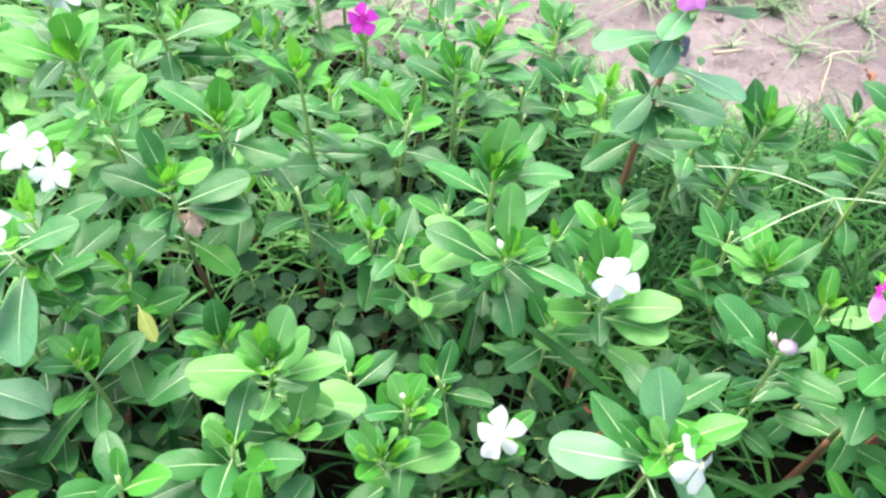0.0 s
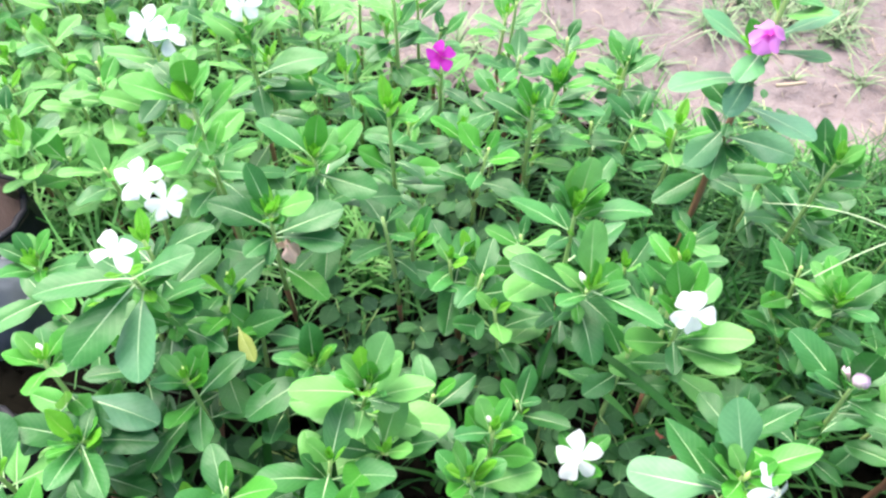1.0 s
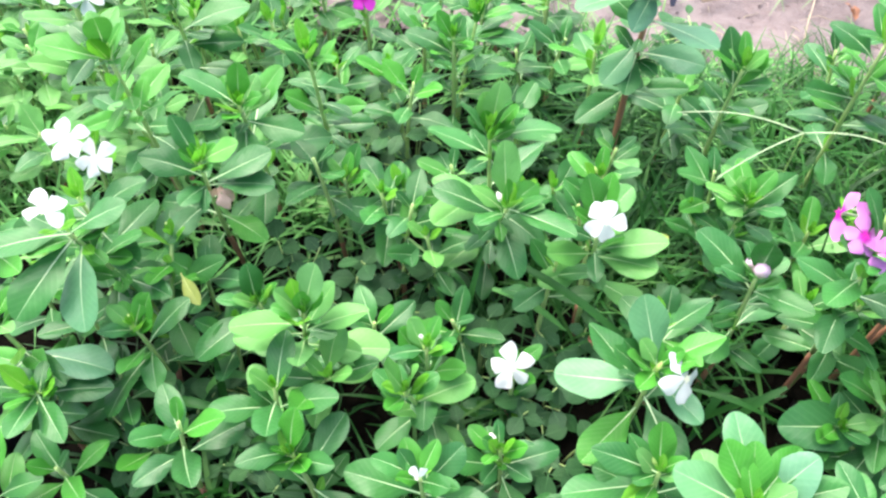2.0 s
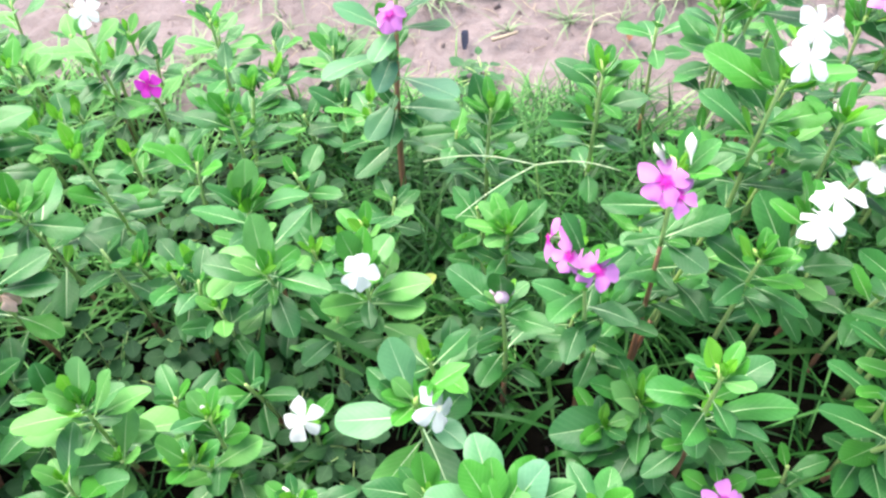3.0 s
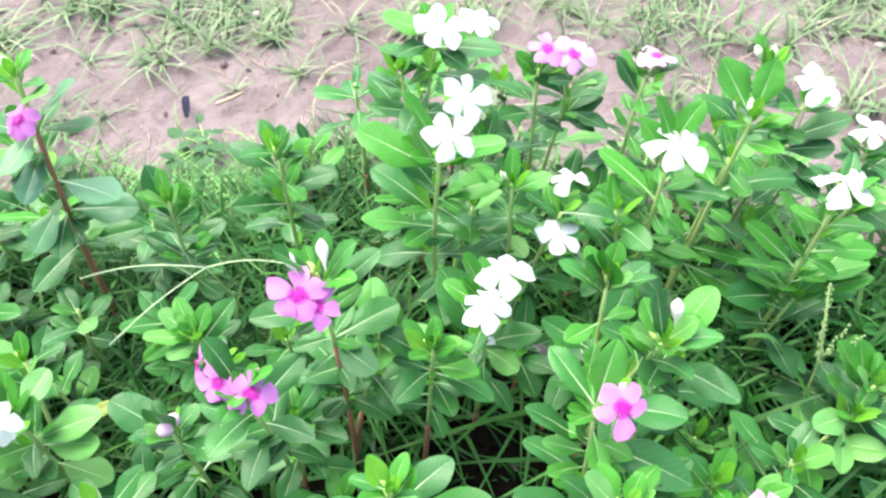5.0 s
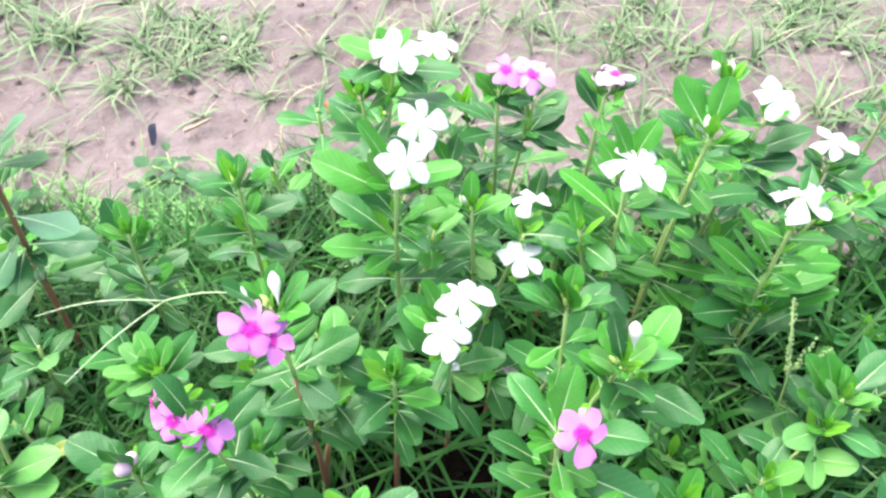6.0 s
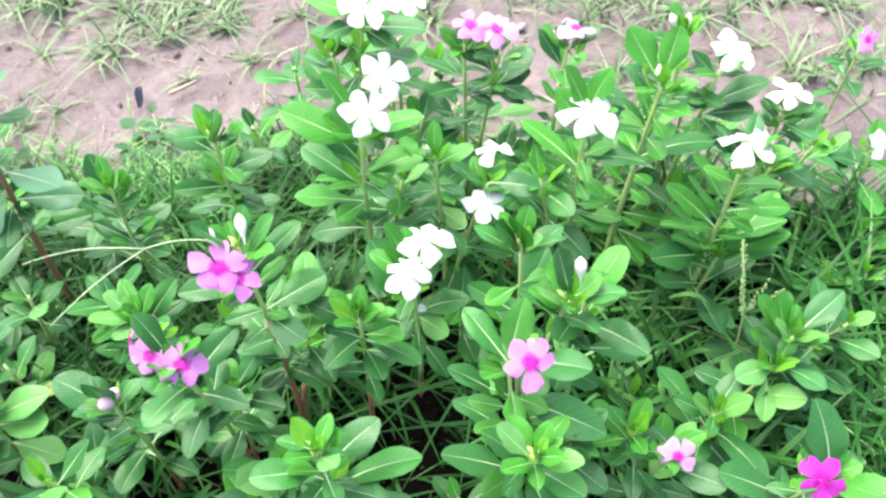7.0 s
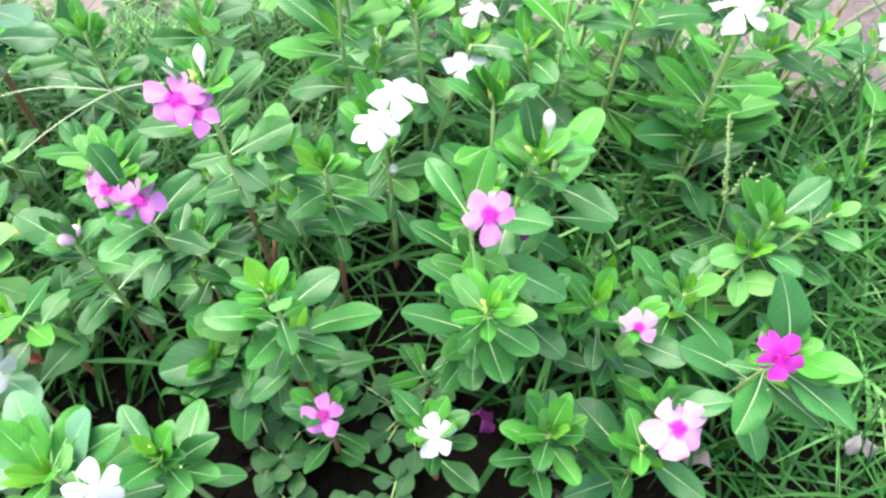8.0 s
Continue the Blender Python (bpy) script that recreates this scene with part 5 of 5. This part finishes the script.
# ---- single small things ----
def strip_thing(name, points, width, mat, label, category, curl=0.0):
    pts = [Vector(p) for p in points]
    rows, uvs = [], []
    for i, p in enumerate(pts):
        d = (pts[min(i + 1, len(pts) - 1)] - pts[max(i - 1, 0)]).normalized()
        sd = d.cross(Vector((0, 0, 1)))
        sd = sd.normalized() if sd.length > 1e-4 else Vector((1, 0, 0))
        t = i / (len(pts) - 1)
        w = 0.5 * width * (math.sin(math.pi * (0.12 + 0.86 * t)) ** 0.7)
        rows.append([p - sd * w + Vector((0, 0, curl * w)), p, p + sd * w + Vector((0, 0, curl * w))])
        uvs.append([(-w, t), (0, t), (w, t)])
    return tagged(new(name, grid_mesh(name, mat, rows, uvs)), label, category)


def arc(a, b, rise, n=9):
    a, b = Vector(a), Vector(b)
    return [a.lerp(b, i / n) + Vector((0, 0, rise * math.sin(math.pi * i / n))) for i in range(n + 1)]


def tube_thing(name, points, r0, r1, mat, label, category, parent=None):
    bm = bmesh.new()
    n = len(points) - 1
    tube_into(bm, points, [r0 + (r1 - r0) * i / n for i in range(n + 1)], 6)
    ob = put(name, mesh_from(name, bm, mat), parent)
    return tagged(ob, label, category) if parent is None else ob


# finger grass: a thin culm with long thin spikes spreading from its top
head = Vector((0.381, 0.497, 0.292))
fg = new("finger_grass")
fg.location = (0.42, 0.56, 0)
tagged(fg, "seeding finger grass with long thin pale spikes", "grass")
foot = Vector((0.42, 0.56, 0))
tube_thing("culm", [p - foot for p in arc(foot, head, 0.02)], 0.0012, 0.0008, STEM_GREEN, "", "", fg)
for end, rise in (((0.262, 0.535, 0.29), 0.012), ((0.462, 0.455, 0.305), 0.01), ((0.278, 0.438, 0.30), 0.006)):
    tube_thing("spike", [p - foot for p in arc(head, end, rise)], 0.0008, 0.0005, SPIKE, "", "", fg)

# seed spike of an amaranth weed
am = new("amaranth_weed")
am.location = (0.99, 0.19, 0)
tagged(am, "amaranth weed with a knobbly pale green seed spike", "weed")
tube_thing("stalk", [(0, 0, -0.01), (-0.012, 0.008, 0.08), (-0.022, 0.016, 0.169), (-0.047, 0.04, 0.292)], 0.0016, 0.0008, STEM_GREEN, "", "", am)
bm = bmesh.new()
for k in range(80):
    t = k / 79
    c = Vector((-0.022, 0.016, 0.165)).lerp(Vector((-0.047, 0.04, 0.296)), t) + Vector((rng.uniform(-0.0025, 0.0025), rng.uniform(-0.0025, 0.0025), 0))
    bmesh.ops.create_icosphere(bm, subdivisions=1, radius=rng.uniform(0.0014, 0.0026) * (1.1 - 0.5 * t), matrix=Matrix.Translation(c))
for side in ((0.014, 0.008, 0.205), (0.004, 0.022, 0.212)):
    for k in range(18):
        c = Vector((-0.022, 0.016, 0.175)).lerp(Vector(side), k / 17) + Vector((rng.uniform(-0.0018, 0.0018), rng.uniform(-0.0018, 0.0018), 0))
        bmesh.ops.create_icosphere(bm, subdivisions=1, radius=rng.uniform(0.0014, 0.0021), matrix=Matrix.Translation(c))
put("seed_spike", mesh_from("seed_spike", bm, SEED), am)
for k in range(5):
    leaf(am, Vector((-0.006, 0.004, 0.04 + 0.02 * k)), 75 * k, 15, 0.05, WEEDLEAF[k % 3])

# things that lie on the bare soil
strip_thing("leaf_scrap", [(0.416, 1.044, 0.01), (0.42, 1.058, 0.014), (0.423, 1.072, 0.02), (0.426, 1.085, 0.018), (0.428, 1.098, 0.01)], 0.014, FEATHER, "dark blue-grey scrap lying on bare soil", "scrap", 0.4)
tube_thing("twig", [(0.47, 1.06, 0.008), (0.491, 1.062, 0.009), (0.52, 1.07, 0.008)], 0.0035, 0.003, STRAW, "short pale twig lying on bare soil", "twig")
for k, (x, y, t) in enumerate(((0.70, 0.985, 70), (0.706, 0.996, 110))):
    ob = put("dry_leaf", leaf_mesh("dry_leaf", DRY_LEAF, 0.6, 0.4, 0.4, 0.4, 90 + k), None, pose(x, y, 0.012, 30, -35, t) @ Matrix.Scale(0.03, 4))
    tagged(ob, "curled orange-brown dry leaf on soil", "leaf")
tube_thing("twig", [(0.60, 0.93, 0.01), (0.615, 0.97, 0.03), (0.64, 1.02, 0.03), (0.66, 1.06, 0.012)], 0.0016, 0.001, STRAW, "thin bent pale stalk lying on bare soil", "twig")
for k, (x, y, s) in enumerate(((0.66, 0.90, 0.008), (0.60, 1.28, 0.008), (1.56, 0.80, 0.009), (1.62, 0.74, 0.01), (0.44, 1.19, 0.007), (1.1, 0.95, 0.009))):
    bm = bmesh.new()
    bmesh.ops.create_icosphere(bm, subdivisions=2, radius=s, matrix=pose(x, y, 0.3 * s, 20, 10, 40 * k) @ Matrix.Diagonal((1.2, 0.9, 0.65, 1)))
    for v in bm.verts:
        v.co += 0.12 * s * noise.noise_vector(v.co * 90)
    tagged(new("pebble", mesh_from("pebble", bm, PEBBLE)), "small pale pebble on bare soil", "stone")

# yellowed, dried and withered leaves among the plants
for x, y, z, az, el, n, me, lab in ((-0.262, 0.43, 0.19, -60, -10, 0.042, YELLOW, "yellowed leaf hanging among green leaves"), (0.222, 0.428, 0.205, 20, 2, 0.034, YELLOW, "yellowed leaf hanging among green leaves")):
    ob = put("yellow_leaf", me, None, pose(x, y, z, 0, 0, az) @ pose(0, 0, 0, 20, -el, 0) @ Matrix.Scale(n, 4))
    tagged(ob, lab, "leaf")
for k, (x, y, z, s) in enumerate(((0.18, 0.355, 0.09, 0.03), (0.175, 0.37, 0.1, 0.026), (-0.21, 0.36, 0.05, 0.03), (-0.26, 0.32, 0.03, 0.04), (0.72, 0.47, 0.25, 0.02))):
    ob = put("withered_leaf", leaf_mesh("withered_leaf", DRY_RED if k != 2 else LEAF_YELLOW, 0.5, 0.6, 0.5, 0.5, 120 + k), None, pose(x, y, z, 0, 0, 70 * k) @ pose(0, 0, 0, 15, 30, 0) @ Matrix.Scale(s, 4))
    tagged(ob, "withered reddish curled leaf caught among the plants", "leaf")
for k, (x, y, z, s) in enumerate(((0.82, -0.044, 0.1, 0.045), (0.815, -0.05, 0.085, 0.04), (0.996, -0.065, 0.08, 0.03), (1.0, -0.07, 0.075, 0.028), (0.692, 0.358, 0.15, 0.03))):
    ob = put("withered_leaf", leaf_mesh("withered_leaf", ASH, 0.5, 0.6, 0.5, 0.5, 170 + k), None, pose(x, y, z, 0, 0, 100 + 55 * k) @ pose(0, 0, 0, 15, 25, 0) @ Matrix.Scale(s, 4))
    tagged(ob, "dry ash-grey curled leaf caught among grass", "leaf")


# a dead flower and a fallen petal
for name, x, y, z, az, n, mat, lab in (
        ("withered_flower", -0.22, 0.503, 0.236, -60, 0.024, PEACH, "shrivelled peach-coloured dead flower hanging among leaves"),
        ("withered_flower", 0.621, 0.092, 0.12, -80, 0.026, PURPLE, "shrivelled dark purple flower hanging under green leaves"),
        ("withered_flower", 0.678, 0.174, 0.335, -50, 0.024, PURPLE, "shrivelled dark purple flower hanging under green leaves"),
        ("withered_flower", 0.699, 0.512, 0.2, -50, 0.022, PURPLE, "shrivelled dark purple flower hanging under green leaves"),
        ("fallen_petal", -0.409, 0.532, 0.03, 20, 0.02, PETAL["white"], "white petal fallen among the leaves"),
        ("fallen_petal", 0.612, 0.324, 0.252, 20, 0.016, PETAL["white"], "white petal fallen on a green leaf")):
    ob = new(name)
    ob.location = (x, y, z)
    tagged(ob, lab, "flower")
    for k in range(4 if n > 0.02 else 1):
        put("petal", leaf_mesh("petal", mat, 0.6, 0.7, 0.6, 0.6, 140 + k, (0.6, 0.6), 0.05), ob, pose(0, 0, 0, 0, 0, az + 62 * k) @ pose(0, 0, 0, 25, 35 if n > 0.02 else 0, 0) @ Matrix.Scale(n, 4))


# long grass blades that stand out among the leaves
def long_blade(a, b, rise, width, label="long arching green grass blade", mat=GRASS):
    strip_thing("long_grass", arc(a, b, rise, 10), width, mat, label, "grass", 0.5)


long_blade((0.02, 0.42, 0.02), (-0.05, 0.30, 0.16), 0.05, 0.009)
long_blade((0.07, 0.44, 0.19), (0.24, 0.32, 0.12), 0.02, 0.010)
long_blade((0.02, 0.36, 0.05), (0.06, 0.44, 0.21), 0.02, 0.007)
long_blade((-0.22, 0.30, 0.02), (-0.10, 0.24, 0.08), 0.07, 0.010)
long_blade((-0.342, 0.331, 0.02), (-0.190, 0.300, 0.07), 0.075, 0.012)
long_blade((-0.237, 0.333, 0.02), (-0.229, 0.357, 0.14), 0.01, 0.011)
long_blade((-0.15, 0.28, 0.02), (-0.16, 0.33, 0.15), 0.02, 0.007)
long_blade((-0.02, 0.47, 0.03), (0.04, 0.42, 0.15), 0.06, 0.009)
long_blade((0.88, 0.20, 0.02), (0.84, 0.27, 0.20), 0.05, 0.006)
long_blade((0.90, 0.20, 0.02), (0.82, 0.20, 0.20), 0.07, 0.007)
long_blade((0.93, 0.24, 0.02), (0.86, 0.28, 0.22), 0.06, 0.007)
long_blade((0.30, 0.24, 0.02), (0.36, 0.21, 0.14), 0.07, 0.008)
long_blade((0.26, 0.30, 0.13), (0.35, 0.26, 0.12), 0.01, 0.006, "long pale grass blade lying over leaves")
long_blade((0.069, 0.437, 0.120), (0.149, 0.390, 0.100), 0.012, 0.01, "long pale grass blade lying over leaves", GRASS_LIGHT)
long_blade((0.226, 0.347, 0.160), (0.261, 0.319, 0.130), 0.005, 0.007, "long pale grass blade lying over leaves", GRASS_LIGHT)
long_blade((0.356, 0.292, 0.140), (0.287, 0.271, 0.050), 0.02, 0.009)
long_blade((0.280, 0.340, 0.060), (0.337, 0.351, 0.130), 0.02, 0.007)
long_blade((0.915, 0.270, 0.150), (0.972, 0.238, 0.110), 0.025, 0.007, "long pale grass blade lying over leaves", GRASS_LIGHT)
long_blade((0.225, 0.363, 0.130), (0.263, 0.329, 0.110), 0.005, 0.006, "long pale grass blade lying over leaves", GRASS_LIGHT)
long_blade((0.251, 0.373, 0.030), (0.265, 0.249, 0.120), 0.01, 0.007)
long_blade((0.863, 0.277, 0.030), (0.882, 0.267, 0.140), 0.02, 0.008)
long_blade((0.882, 0.227, 0.040), (0.931, 0.192, 0.130), 0.03, 0.009)
long_blade((1.112, 0.118, 0.050), (1.129, 0.103, 0.130), 0.03, 0.009)
long_blade((1.005, 0.100, 0.040), (1.009, 0.027, 0.060), 0.04, 0.008)
long_blade((0.280, 0.300, 0.030), (0.362, 0.292, 0.120), 0.02, 0.008)
long_blade((0.712, 0.116, 0.030), (0.764, 0.112, 0.060), 0.03, 0.006)
long_blade((0.095, 0.491, 0.050), (0.113, 0.389, 0.100), 0.04, 0.009)
long_blade((-0.015, 0.491, 0.040), (0.018, 0.415, 0.100), 0.05, 0.008)
long_blade((0.229, 0.509, 0.030), (0.289, 0.439, 0.080), 0.05, 0.009)
long_blade((-0.266, 0.345, 0.050), (-0.188, 0.362, 0.050), 0.05, 0.011, "long pale grass blade lying over leaves", GRASS_LIGHT)
long_blade((0.974, 0.230, 0.040), (1.000, 0.225, 0.140), 0.03, 0.009)
long_blade((0.979, 0.313, 0.050), (1.000, 0.277, 0.140), 0.04, 0.009)
long_blade((0.925, 0.307, 0.040), (0.949, 0.282, 0.130), 0.03, 0.008)
long_blade((0.330, 0.330, 0.050), (0.275, 0.280, 0.040), 0.06, 0.01)


# ---- black nursery bags of soil at the bed's side ----
def nursery_bag(x, y, radius, height, mat, label, lean=0.0, turn=0.0, filling=BAG_SOIL):
    ob = new("nursery_bag")
    ob.matrix_basis = pose(x, y, 0, lean, 0, turn)
    tagged(ob, label, "plant bag", "nursery bags")
    rows, uvs = [], []
    n = 28
    for i in range(9):
        t = i / 8
        row = []
        for k in range(n + 1):
            a = 6.2832 * (k % n) / n
            rr = radius * (0.92 + 0.12 * math.sin(math.pi * t)) + 0.006 * noise.noise(Vector((3 * math.cos(a), 3 * math.sin(a), 5 * t + x)))
            row.append((rr * math.cos(a), rr * math.sin(a), -0.01 + (height + 0.01) * t))
        rows.append(row)
        uvs.append([(k / n, t) for k in range(n + 1)])
    put("bag_wall", grid_mesh("bag_wall", mat, rows, uvs), ob)
    bm = bmesh.new()
    ring = [Vector((radius * 0.93 * math.cos(6.2832 * k / n), radius * 0.93 * math.sin(6.2832 * k / n), height + 0.004 * math.sin(3 * k))) for k in range(n + 1)]
    tube_into(bm, ring, [0.005] * (n + 1), 6)
    put("rolled_rim", mesh_from("rolled_rim", bm, mat), ob)
    rows, uvs = [], []
    for i in range(9):
        t = i / 8
        rows.append([(radius * 0.97 * t * math.cos(6.2832 * (k % n) / n), radius * 0.97 * t * math.sin(6.2832 * (k % n) / n),
                      height - 0.006 + 0.04 * (1 - t * t) + 0.006 * noise.noise(Vector((40 * t * math.cos(6.2832 * (k % n) / n), 40 * t * math.sin(6.2832 * (k % n) / n), x)) * 0.12)) for k in range(n + 1)])
        uvs.append([(k / n, t) for k in range(n + 1)])
    put("potting_soil", grid_mesh("potting_soil", filling, rows, uvs), ob)
    return ob


nursery_bag(-0.655, 0.632, 0.07, 0.11, BAG, "black plastic nursery bag filled with brown soil", 0, 20)
nursery_bag(-0.59, 0.53, 0.05, 0.09, BAG_GREY, "greyish plastic nursery bag beside the plants", 0, 60, BAG_GREY)
nursery_bag(-0.555, 0.32, 0.07, 0.08, BAG, "black plastic nursery bag half hidden by leaves", 0, 0, BAG)
